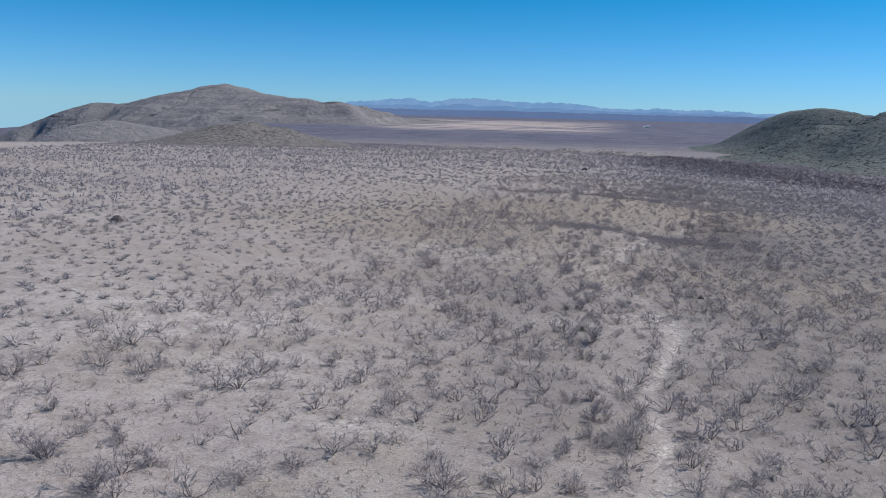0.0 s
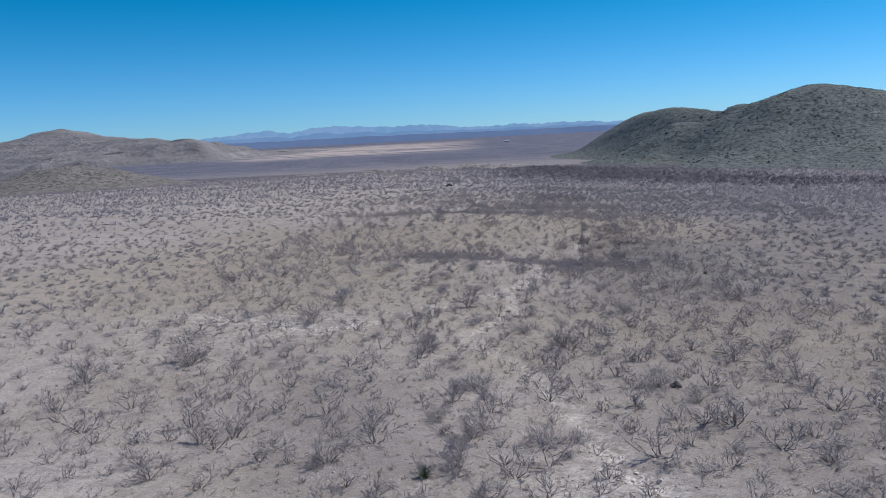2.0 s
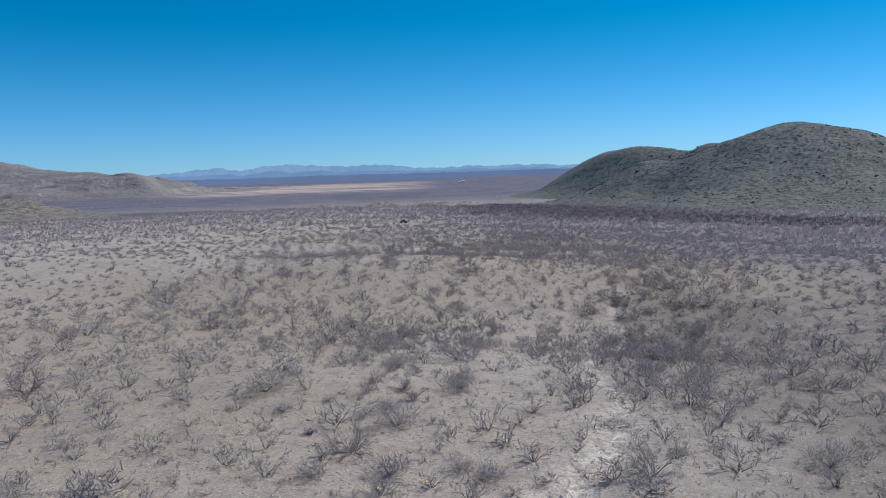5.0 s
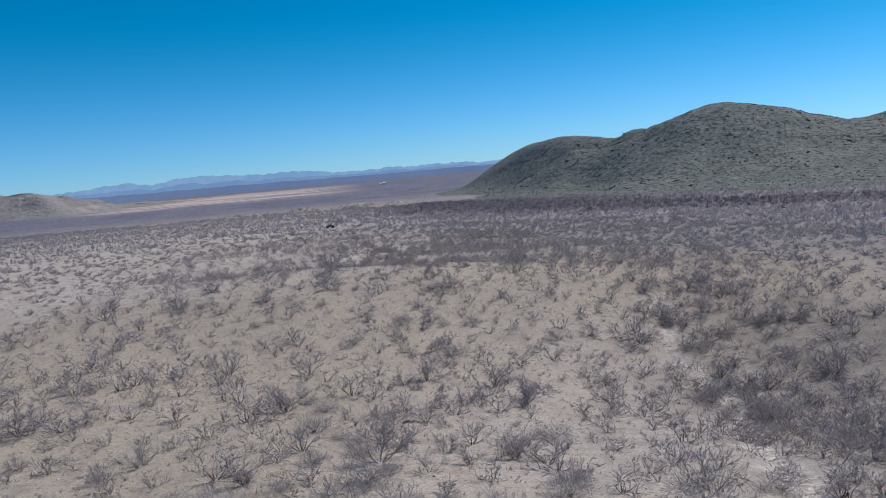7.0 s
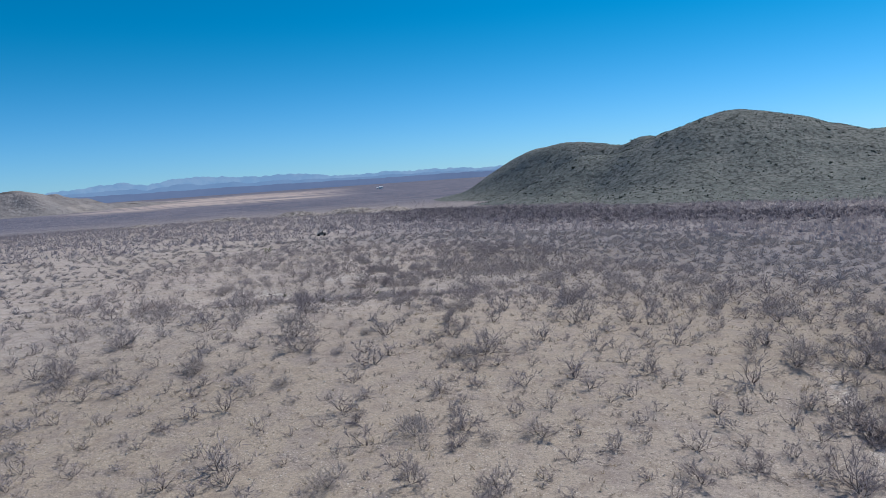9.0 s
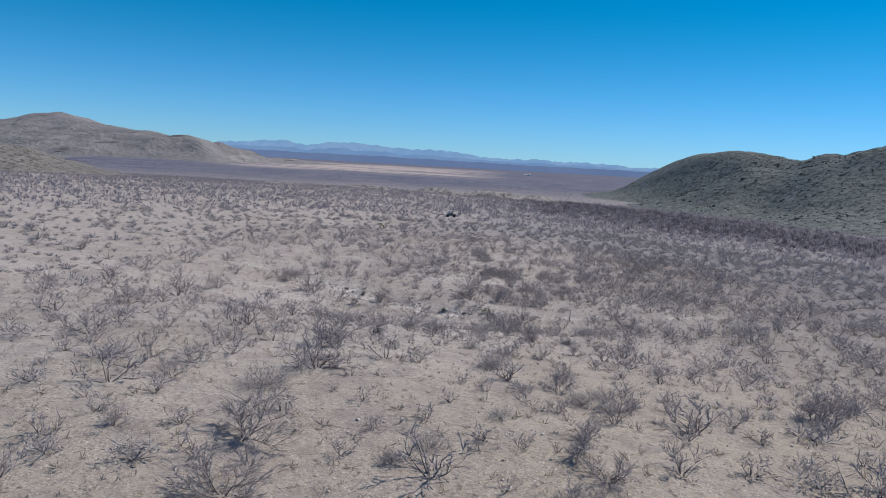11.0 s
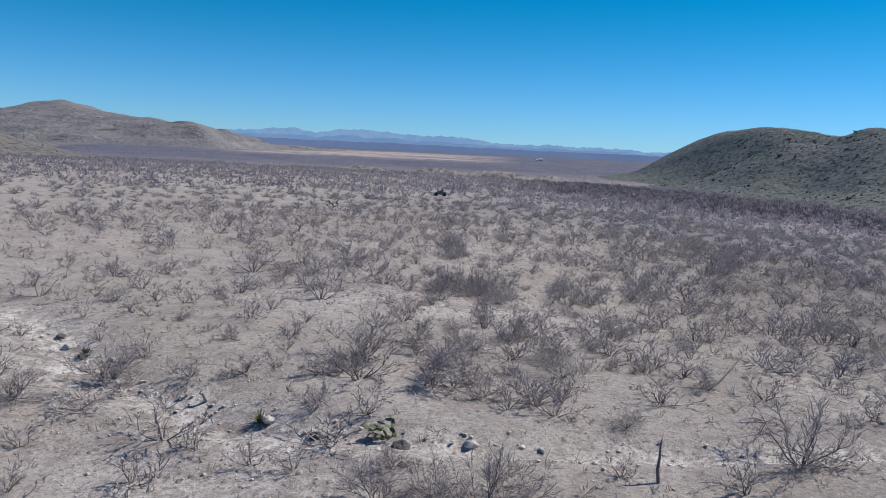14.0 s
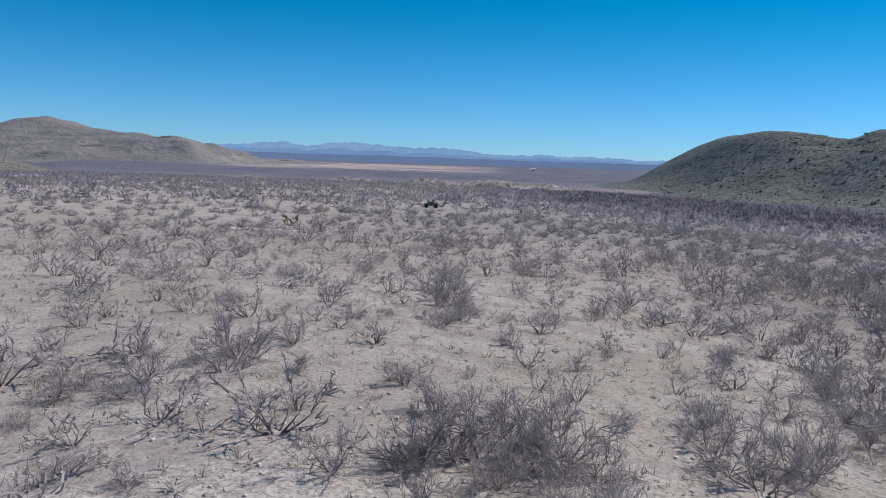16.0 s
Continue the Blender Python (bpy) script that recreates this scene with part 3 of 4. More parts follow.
def puff(seed, blades, thick=1.0):
    """A rounded bush as it looks from far off, about one metre across: short coarse twigs that fan out from a few stems."""
    r = np.random.default_rng(seed)
    b = Bits()
    for i in range(blades):
        a, e = r.uniform(0, 2 * math.pi), math.acos(r.uniform(0.05, 1.0))
        way = np.array((math.cos(a) * math.sin(e), math.sin(a) * math.sin(e), 0.9 * math.cos(e)))
        s = way * r.uniform(0.0, 0.24)
        b.sliver(s, s + unit(way + r.normal(size=3) * 0.3) * r.uniform(0.2, 0.32), 0.024 * thick, r)
    return b.arrays()


def tuft(seed, blades, thick=1.0):
    """A small dry tuft about one metre across before it is scaled."""
    r = np.random.default_rng(seed)
    b = Bits()
    for i in range(blades):
        a, e = r.uniform(0, 2 * math.pi), r.uniform(0.1, 1.2)
        way = np.array((math.cos(a) * math.sin(e), math.sin(a) * math.sin(e), math.cos(e)))
        b.sliver(way * 0.05 + r.normal(size=3) * (0.10, 0.10, 0.0), way * r.uniform(0.3, 0.62), 0.022 * thick, r)
    return b.arrays()


def many(name, label, category, material, shapes, spots, parent=None):
    """One mesh of many copies: spots are rows of x, y, z, width, height."""
    spots = np.asarray(spots, float)
    vs, fs, tone, n = [], [], [], 0
    turn = rng.uniform(0, 2 * math.pi, len(spots))
    pick = rng.integers(0, len(shapes), len(spots))
    shade = rng.uniform(0, 1, len(spots))
    for k, (v, f) in enumerate(shapes):
        i = np.nonzero(pick == k)[0]
        if not len(i):
            continue
        c, s = np.cos(turn[i])[:, None], np.sin(turn[i])[:, None]
        w, h = spots[i, 3][:, None], spots[i, 4][:, None]
        x = (v[None, :, 0] * c - v[None, :, 1] * s) * w + spots[i, 0][:, None]
        y = (v[None, :, 0] * s + v[None, :, 1] * c) * w + spots[i, 1][:, None]
        z = v[None, :, 2] * h + spots[i, 2][:, None]
        vs.append(np.stack([x, y, z], -1).reshape(-1, 3))
        fs.append((f[None] + n + (np.arange(len(i)) * len(v))[:, None, None]).reshape(-1, 3))
        tone.append(np.repeat(shade[i], len(v)))
        n += len(i) * len(v)
    ob = mesh_object(name, np.concatenate(vs), np.concatenate(fs), material, parent=parent)
    zone(ob, "tone", np.concatenate(tone))
    return tagged(ob, label, category, kind="stuff")


def soil_at(x, y):
    return ground_height(x, y) - 0.35 * wash_depth(np.asarray(x, float), np.asarray(y, float))


# shrubs that stand out: x, y, width of the crown
SHRUBS = []
SHRUBS += [(-20.4, 17.4, 2.3), (-24.2, 18.4, 2.8), (-19.8, 20, 1.4), (-15.5, 20.9, 2.1), (-22.8, 21.3, 1.5), (-29, 22.7, 1.3), (-14.2, 22.9, 1.6), (-7.5, 24.5, 2.3), (-35, 24.9, 2.3), (-6, 26.2, 1.3), (-12.1, 26.3, 1.7), (-11.6, 27.8, 1.1), (-24.8, 27.8, 1.2), (-32.2, 28.8, 2.3), (-0.9, 28.8, 1.6), (-29.4, 30.7, 1.7), (-31.7, 30.7, 1.2), (4.6, 31.9, 1.5), (-14.3, 33, 2.3), (-23.7, 33.1, 2.2), (-3.3, 33.9, 1.5), (-18.3, 36.9, 1.8), (-21.1, 37, 1.3), (-7.5, 38.3, 1.7), (-1.6, 38.7, 1.5), (-26.1, 41.3, 2.1), (1, 41.8, 2), (10.4, 42.3, 2.2), (-37.7, 45.2, 2), (6.5, 48.6, 2.9), (-14.2, 49.8, 1.8), (-30.6, 55.4, 1.8)]
SHRUBS += [(-16.3, 55.5, 2.3), (-13.6, 55.5, 1.2), (-19, 55.6, 1.6), (8.5, 56.8, 2.1), (-28.2, 58.5, 1.6), (-19.4, 59, 2.3), (-22.7, 59.2, 1.5), (-14.5, 64.5, 1.5), (-25.3, 65, 2), (-13.3, 67.1, 1.1), (-18, 67.7, 2), (-39.9, 68.3, 2.1), (6.1, 68.4, 1.9), (-26.1, 70.4, 2.1), (-8.6, 71.2, 2), (-11.7, 72.9, 1.8), (-11.8, 75.3, 2.4), (-40.1, 76.6, 4), (-1, 79.4, 2), (-3.1, 81.7, 2.1), (-42.1, 81.9, 4), (3.8, 84.1, 2.2), (-36.5, 86.2, 4), (-37.1, 87.4, 4), (-8.7, 90.4, 2.6), (-9.3, 91.3, 2.9), (-18.4, 94, 1.1), (-12.8, 95.4, 1.8), (-31.8, 98.4, 3.2), (-25.3, 98.4, 1.6), (-17.1, 99.2, 1.3), (0.6, 99.5, 3)]
SHRUBS += [(-10.3, 99.6, 1.3), (-32.7, 99.7, 2.3), (14.7, 99.8, 2.7), (-16.3, 100.4, 1.1), (-4.7, 101.3, 1.1), (-23.2, 101.4, 1.7), (-37.9, 102.1, 1.4), (-13.3, 102.7, 2), (-9.6, 104.3, 1.2), (-32.1, 105.5, 2), (-5.1, 105.6, 2.1), (-19.5, 106.1, 3.1), (-7.2, 106.4, 1.9), (-19.9, 109, 2.5), (5.2, 113.8, 2.3), (-14.3, 115.4, 2.6), (4.7, 115.7, 3.1), (-7.4, 118, 2), (4.5, 119.9, 3), (-51.6, 120.3, 3), (-10.2, 124.1, 2.2), (-47.4, 124.6, 2.6), (-3.7, 131.2, 2.2), (-29.4, 133.9, 2.1), (-19.4, 137, 2), (-32.5, 137.2, 0.9), (-17.2, 137.3, 1.4), (-23.3, 137.4, 1.3), (-34, 138.3, 1.6), (-37.6, 139, 1.1), (-26.7, 139.8, 1), (-40.1, 140.2, 1.2)]
SHRUBS += [(-30.9, 141.3, 1.1), (-57.1, 141.5, 2), (-39.5, 142.3, 1.5), (-24.9, 142.5, 1.9), (-45.1, 143, 1.1), (-39.3, 144.6, 0.9), (-48.5, 148.2, 3.3), (-46.1, 149.7, 1.6), (-28.9, 150.8, 1.1), (-36.4, 151.1, 2.4), (-27.6, 151.4, 1.3), (-12.9, 151.9, 1.8), (-44.4, 153.2, 1.3), (-24.3, 153.9, 2.3), (-49.3, 156.2, 1.5), (-50.5, 156.3, 2.2), (-14.3, 156.5, 2.3), (-19.7, 159.8, 1.4), (-6.2, 160.2, 4), (-42.8, 160.6, 2.8), (-61.2, 163.6, 2.8), (-31.5, 163.9, 1.1), (-52.9, 164.6, 1.7), (-30.2, 165.5, 1.7), (-32.9, 167.4, 1.6), (-54.1, 168.2, 3.3), (-15.9, 168.4, 3.3), (-21.8, 168.6, 1.8), (-19.3, 169.8, 1.5), (-64.5, 171.4, 2.1), (-27.7, 171.9, 1.7), (-44.9, 172.5, 1.1)]
SHRUBS += [(-36.1, 173.2, 1.2), (-13.1, 173.6, 2.7), (-13.3, 174.9, 2.7), (-40.7, 177.5, 1.2), (-53.8, 179.1, 1.8), (-46.2, 179.9, 1.5), (-21.5, 179.9, 1.9), (-52.3, 180.3, 1.4), (-54.4, 180.6, 2.2), (-46.7, 180.6, 1.7), (-51.4, 180.9, 0.9), (-13.2, 181.8, 2.6), (-38.7, 182.3, 0.9), (-30.1, 182.6, 2.5), (-61.8, 182.8, 2.6), (-41.1, 183.1, 2.6), (-27.7, 183.3, 1.5), (-33.4, 184.4, 1.2), (-46.3, 185.6, 1.1), (-53.6, 186, 2.1), (-42.3, 186.3, 3.9), (-47.6, 190.4, 1.5), (-58.3, 190.6, 1.8), (-44, 190.7, 1.8), (-43.3, 193.6, 3.5), (-54.9, 195, 1.8), (-44.2, 197.7, 4), (-37.3, 197.7, 1.3), (-23.8, 198.7, 3.1), (-23.8, 200, 3.4), (-42.4, 203.1, 0.7), (-30.2, 203.4, 1.5)]
SHRUBS += [(-42.1, 205.9, 1.4), (-40.4, 206, 1.1), (-61.6, 206.5, 2.8), (-19.1, 206.7, 2.3), (-68.2, 206.8, 2.2), (-43.9, 207.5, 1.2), (-42.7, 209.7, 1.3), (-50, 209.7, 1.3), (-46.4, 209.8, 1.5), (-37.1, 209.9, 1.4), (-33.5, 210.8, 1), (-35.3, 211, 1), (-38.8, 211.6, 0.9), (-40.3, 211.9, 0.8), (-31.8, 212.9, 1.3), (-38.1, 215.7, 1.1), (-36.7, 216.2, 1.4), (-42.5, 217.9, 1.1), (-67.2, 220.8, 4), (-34.5, 224.2, 1), (-33.6, 224.7, 2), (-32, 225.3, 3), (-67.5, 226.4, 4), (-42.9, 227.2, 1.7), (-56.1, 230.2, 1.8), (-31.8, 227.8, 1.4), (-61, 232.0, 2.8), (-64.5, 234.4, 2.4), (-54.3, 232.3, 2.6), (-65.3, 236.5, 2.2), (-46.5, 231.5, 1.4), (-33.3, 232.4, 3.5)]
SHRUBS += [(-87.4, 232.9, 4), (-51.7, 233.1, 1.5), (-50.3, 233.2, 0.7), (-47.5, 234.3, 1.6), (-52.3, 236.5, 1), (-47, 236.6, 4), (-41.8, 236.8, 0.9), (-53.5, 236.9, 0.7), (-45.3, 237.6, 1.1), (-35.3, 237.6, 1.4), (-50.4, 237.7, 1), (-55.4, 238.1, 0.8), (-39.3, 238.4, 0.9), (-48, 238.7, 0.9), (-38.5, 238.9, 0.8), (-37.3, 238.9, 1.1), (-40.6, 240.2, 0.9), (-44.3, 240.2, 1.2), (-60.5, 240.4, 1.4), (-42.3, 241.9, 1.5), (-47.4, 242.2, 2), (-57, 243.3, 1.2), (-35.9, 244.4, 1), (-44.8, 246.4, 1.3), (-65.6, 246.7, 2), (-52.7, 247.6, 0.9), (-54.1, 247.8, 1.3), (-49.6, 249.4, 1.6), (-64.4, 249.7, 1.8), (-57.4, 250, 0.9), (-48.4, 250.1, 1), (-47.8, 251.4, 1.6)]
SHRUBS += [(-58.1, 251.9, 1.4), (-47.2, 252, 1.1), (-56.5, 252.3, 1.5), (-58.3, 253.1, 1), (-56.9, 253.7, 2.1), (-40.5, 253.7, 1.8), (-42.4, 254.4, 1.9), (-45.9, 254.9, 1.4), (-55.4, 255.2, 2.3), (-44.4, 255.4, 0.9), (-53.5, 256, 1), (-50.3, 256.1, 1.6), (-42.4, 256.4, 1.7), (-55.8, 256.7, 2.2), (-38.5, 257.2, 1.3), (-48.9, 257.8, 0.7), (-55, 258.7, 1.7), (-33.6, 259.7, 2), (-57.3, 261.6, 1), (-45.2, 263.4, 0.9), (-54.9, 263.8, 1.1), (-38, 264.4, 2.2), (-54.1, 265.2, 0.9), (-61.2, 265.2, 1.1), (-41.1, 266.5, 1.4), (-68, 269.2, 1.5), (-58.1, 269.5, 1.6), (-46.3, 271, 1.3), (-53.3, 272.2, 2.5), (-48.5, 274.6, 1.4), (-63.3, 275.2, 1.9), (-54.4, 276.8, 2.5)]
SHRUBS += [(-79.3, 283, 2.2), (-51.7, 286.6, 1.9), (-51, 298.1, 2.3), (-69.1, 298.8, 3), (-61.1, 298.8, 2.4), (-58.4, 304.6, 2.8), (-43.5, 307.2, 3.1)]
SHRUBS += [(-41.1, 265.5, 1.1), (-38.5, 262.2, 2.1), (-38.5, 259.6, 1.9), (-40.3, 258.7, 1.3), (-38.7, 255.9, 0.9), (-39.3, 268.8, 1.7), (-34.4, 272.1, 1.1), (-37.2, 273.6, 1.7), (-46.5, 250.0, 1.3), (-45.5, 251.2, 1.0), (-46.3, 252.7, 1.2), (-48.7, 262.8, 1.2), (-46.0, 260.5, 0.9), (-24.5, 152.6, 2.2), (-25.1, 141.0, 1.8), (-12.5, 153.1, 1.8), (-9.9, 175.0, 2.3), (-19.3, 163.4, 1.8), (-5.6, 172.1, 3.2), (-26.8, 151.9, 1.4)]

SHRUBS += [(-48.2, 250.4, 2.3), (-47.2, 251.4, 2.5), (-46.2, 250.6, 2.1), (-45.6, 252.0, 2.3), (-46.8, 252.8, 2.0), (-44.8, 251.2, 1.8), (-41.6, 252.6, 2.3), (-40.6, 254.2, 2.0)]


def thick_enough(x, y):
    """How many shrubs stand here, from 0 to 1: bare pans, open ground and thickets."""
    patch = 0.5 + 0.5 * np.sin(x * 0.11 + 2 * np.sin(y * 0.05)) * np.sin(y * 0.09 + 1.1 * np.sin(x * 0.07))
    return np.clip(0.70 + 0.10 * ease(190, 140, y) + 0.28 * patch + 0.22 * brushy(x, y) + 0.2 * sward(x, y), 0, 1) * (1 - 0.45 * (1 - ease(-16, 4, east_of(x, y))) * ease(150, 230, y) * (1 - 0.6 * ease(330, 420, y))) * (1 - 0.9 * np.clip(1.6 * wash_depth(x, y), 0, 1))


def scatter(count, x0, x1, y0, y1, gap, taken=None, keep=None):
    """Random places at least gap apart, kept by a chance."""
    taken = taken or []
    cell = max(gap, 0.5)
    seen = {}
    for px, py, pr in taken:
        seen.setdefault((int(px // cell), int(py // cell)), []).append((px, py, pr))
    out = []
    xs, ys, luck = rng.uniform(x0, x1, count), rng.uniform(y0, y1, count), rng.uniform(0, 1, count)
    if keep is not None:
        ok = luck < keep(xs, ys)
        xs, ys = xs[ok], ys[ok]
    for x, y in zip(xs, ys):
        i, j = int(x // cell), int(y // cell)
        if all(math.hypot(x - a, y - b) > max(gap, 0.6 * pr) for di in (-1, 0, 1) for dj in (-1, 0, 1) for a, b, pr in seen.get((i + di, j + dj), ())):
            seen.setdefault((i, j), []).append((x, y, gap * 0.5))
            out.append((x, y))
    return np.array(out)


def in_sight(x, y):
    """The ground that ever comes into view: a wedge that opens along the flight."""
    left, right = np.maximum(-14 - 1.35 * np.maximum(y - 5, 0), -230 - 0.5 * y), 14 + 0.50 * np.maximum(y - 30, 0)
    return (x > left) & (x < right)


# medium shrubs between those that stand out
extra = scatter(165000, -480, 260, 12, 640, 1.2, SHRUBS, lambda x, y: thick_enough(x, y) * np.where(in_sight(x, y), 1, 0) * ease(3.0, 6.5, np.hypot(x + 85, y - 377)) * ease(1.0, 3.5, np.hypot(x + 52, y - 247)) * ease(1.5, 4.0, np.hypot(x + 81.5, y - 312)) * (0.8 + 0.2 * ease(90, 30, off_path(x, y))))
widths = np.clip(rng.lognormal(0.36, 0.33, len(extra)), 0.6, 2.7) * (1 - 0.06 * ease(80, 110, extra[:, 1]) * (1 - ease(190, 220, extra[:, 1])) * ease(60, 30, off_path(extra[:, 0], extra[:, 1]))) * (1 - 0.06 * ease(185, 205, extra[:, 1]) * (1 - ease(268, 300, extra[:, 1])) * ease(50, 22, off_path(extra[:, 0], extra[:, 1]))) * (1 + 0.3 * ease(40, 110, off_path(extra[:, 0], extra[:, 1]))) * (1 + 0.10 * ease(170, 260, extra[:, 1]) + 0.15 * ease(262, 330, extra[:, 1])) * (1 + 0.10 * brushy(extra[:, 0], extra[:, 1]) + 0.1 * sward(extra[:, 0], extra[:, 1]))
stand = [(x, y, min(1.1 * w, 3.0)) for x, y, w in SHRUBS] + [(x, y, w) for (x, y), w in zip(extra, widths)]
# rows of big mesquites on the flats: ends of the row, its depth, how many
for ax, ay, bx, by, deep, count in ((-106, 338, -84, 349, 4, 17), (-124, 366, -92, 373, 5, 16), (-80, 396, -36, 424, 8, 26), (-150, 352, -112, 356, 8, 14), (-70, 366, -48, 360, 5, 9), (-215, 422, -90, 430, 9, 80), (-60, 440, -20, 446, 8, 16)):
    u, v = rng.uniform(0, 1, count), rng.normal(0, 0.5, count) * deep
    stand += [(ax + (bx - ax) * a, ay + (by - ay) * a + b, w) for a, b, w in zip(u, v, rng.uniform(2.4, 3.9, count))]
# close growth east of the washes: ends of the belt, its depth, how many, widths
for ax, ay, bx, by, deep, count, lo, hi in ((-13.2, 120, -9, 186, 4.5, 84, 1.2, 2.4), (-12, 140, -6, 200, 8, 150, 1.0, 2.2), (3, 30, 5, 78, 5, 30, 0.9, 1.7), (-37, 256, -28, 300, 6, 34, 1.5, 2.6), (-6, 88, -2, 120, 5, 24, 1.1, 2.0), (-45, 233, -38, 250, 6, 42, 1.0, 2.0)):
    u, v = rng.uniform(0, 1, count), rng.normal(0, 0.5, count) * deep
    stand += [(ax + (bx - ax) * a + b, ay + (by - ay) * a, w) for a, b, w in zip(u, v, rng.uniform(lo, hi, count))]
# smaller ones that close the gaps on the slope between the washes
more = scatter(5200, -62, 0, 84, 212, 1.3, [(x, y, 0.9) for x, y, w in stand if y < 230], lambda x, y: 0.30 * ease(36, 20, off_path(x, y)) * (1 - np.clip(1.6 * wash_depth(x, y), 0, 1)))
stand += [(x, y, w) for (x, y), w in zip(more, rng.uniform(0.8, 1.8, len(more)))]
stand = np.array(stand)
order = np.argsort(off_path(stand[:, 0], stand[:, 1]) - 70.0 * (np.arange(len(stand)) < len(SHRUBS)))
stand = stand[order]
is_brush = (rng.uniform(0, 1, len(stand)) < 0.17) & (stand[:, 2] < 2.6)


def standing(name, label, limbs, twigs, bark, leaf, names):
    """A shrub as a thing of two parts: limbs and twigs."""
    root = new(name)
    mesh_object(names[0], *limbs, bark, parent=root)
    mesh_object(names[1], *twigs, leaf, parent=root)
    return tagged(root, label, "shrub")


MESQUITES = [mesquite(s, stems, 5, 5, 7, 1.0, lo, wd, 1.15) for s, stems, lo, wd in ((1, 8, 0.3, 1.4), (2, 7, 0.2, 1.25), (3, 8, 0.5, 1.45), (4, 6, 0.2, 1.2), (5, 8, 0.4, 1.45), (6, 7, 0.3, 1.35), (7, 6, 0.3, 1.3))]
BRUSHES = [brush(s, n) for s, n in ((11, 620), (12, 700), (13, 560), (14, 660))]


def shrub_things():
    """The shrubs nearest the flight stand alone, each a thing of its own."""
    rows = {False: np.nonzero(~is_brush)[0][:380], True: np.nonzero(is_brush)[0][:150]}
    for bushy, index in rows.items():
        shapes = BRUSHES if bushy else MESQUITES
        first = []
        for k, (a, b) in enumerate(shapes):
            if bushy:
                first.append(standing("desert_bush", "dense leafless grey desert bush on bare soil", a, b, BARK, BRUSH, ("trunk", "crown")))
            else:
                first.append(standing("mesquite_shrub", "leafless mesquite shrub with dark limbs and grey twigs", a, b, BARK, TWIG, ("trunk", "crown")))
            tagged(first[-1], group="bare shrubs on the slope")
        for n, i in enumerate(index):
            x, y, w = stand[i]
            k = n % len(first)
            h = w * rng.uniform(0.56, 0.78) * (0.85 if bushy else 1.0)
            m = pose(x, y, float(soil_at(x, y)), 0, 0, rng.uniform(0, 360)) 
            ob = first[k] if n < len(first) else copy_thing(first[k], m)
            ob.matrix_basis = m @ Matrix.Diagonal((w, w, h, 1))
    used = np.zeros(len(stand), bool)
    for index in rows.values():
        used[index] = True
    return used


alone = shrub_things()
rest = stand[~alone]
rest_brush = is_brush[~alone]


def rows_of(points, lift=1.0):
    z = soil_at(points[:, 0], points[:, 1])
    return np.c_[points[:, 0], points[:, 1], z, points[:, 2], points[:, 2] * rng.uniform(0.54, 0.77, len(points)) * lift]


def joined(a, b):
    return np.concatenate([a[0], b[0]]), np.concatenate([a[1], b[1] + len(a[0])])


far_off = off_path(rest[:, 0], rest[:, 1]) > 36
mid = [mesquite(20 + s, 6, 3, 3, 3, 1.3, 0.25, 1.4, 2.7) for s in range(6)]
spots = rows_of(rest[~rest_brush & ~far_off])
keep_turn = rng.bit_generator.state
many("shrub_limbs", "dark limbs of bare mesquite shrubs across the slope", "shrubs", BARK, [m[0] for m in mid], spots)
rng.bit_generator.state = keep_turn
many("shrub_twigs", "fine grey twigs of bare mesquite shrubs across the slope", "shrubs", TWIG, [m[1] for m in mid], spots)
many("bush_field", "dense leafless grey bushes across the slope", "shrubs", BRUSH, [joined(*brush(40 + s, 170, 2.8)) for s in range(4)], rows_of(rest[rest_brush & ~far_off], 0.8))
far_away = off_path(rest[:, 0], rest[:, 1]) > 80
distant = [puff(60 + s, 44, 0.8) for s in range(6)]
many("shrub_field", "bare grey shrubs thinning out down the slope", "shrubs", BRUSH, distant, rows_of(rest[far_off & ~far_away], 1.3))
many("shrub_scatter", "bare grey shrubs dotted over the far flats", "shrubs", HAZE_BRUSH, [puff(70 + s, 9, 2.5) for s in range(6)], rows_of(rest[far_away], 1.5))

# small dry plants and litter between the shrubs
small = scatter(105000, -100, 30, 14, 300, 0.3, [], lambda x, y: np.where(in_sight(x, y), 0.2 + 0.8 * ease(60, 8, off_path(x, y)), 0) * (0.45 + 0.55 * thick_enough(x, y)))
size = np.clip(rng.lognormal(-0.95, 0.45, len(small)), 0.15, 0.9)
tufty = np.c_[small, soil_at(small[:, 0], small[:, 1]), size, size * rng.uniform(0.6, 1.0, len(small))]
third = rng.uniform(0, 1, len(tufty))
many("small_twigs", "small grey dead tufts between the shrubs", "undergrowth", STUBBLE, [tuft(80 + s, 8, 1.0) for s in range(6)], tufty[third < 0.62])
many("dry_grass", "straw-coloured dry grass tufts on the soil", "grass", STRAW, [tuft(90 + s, 8, 0.9) for s in range(5)], tufty[third >= 0.62])

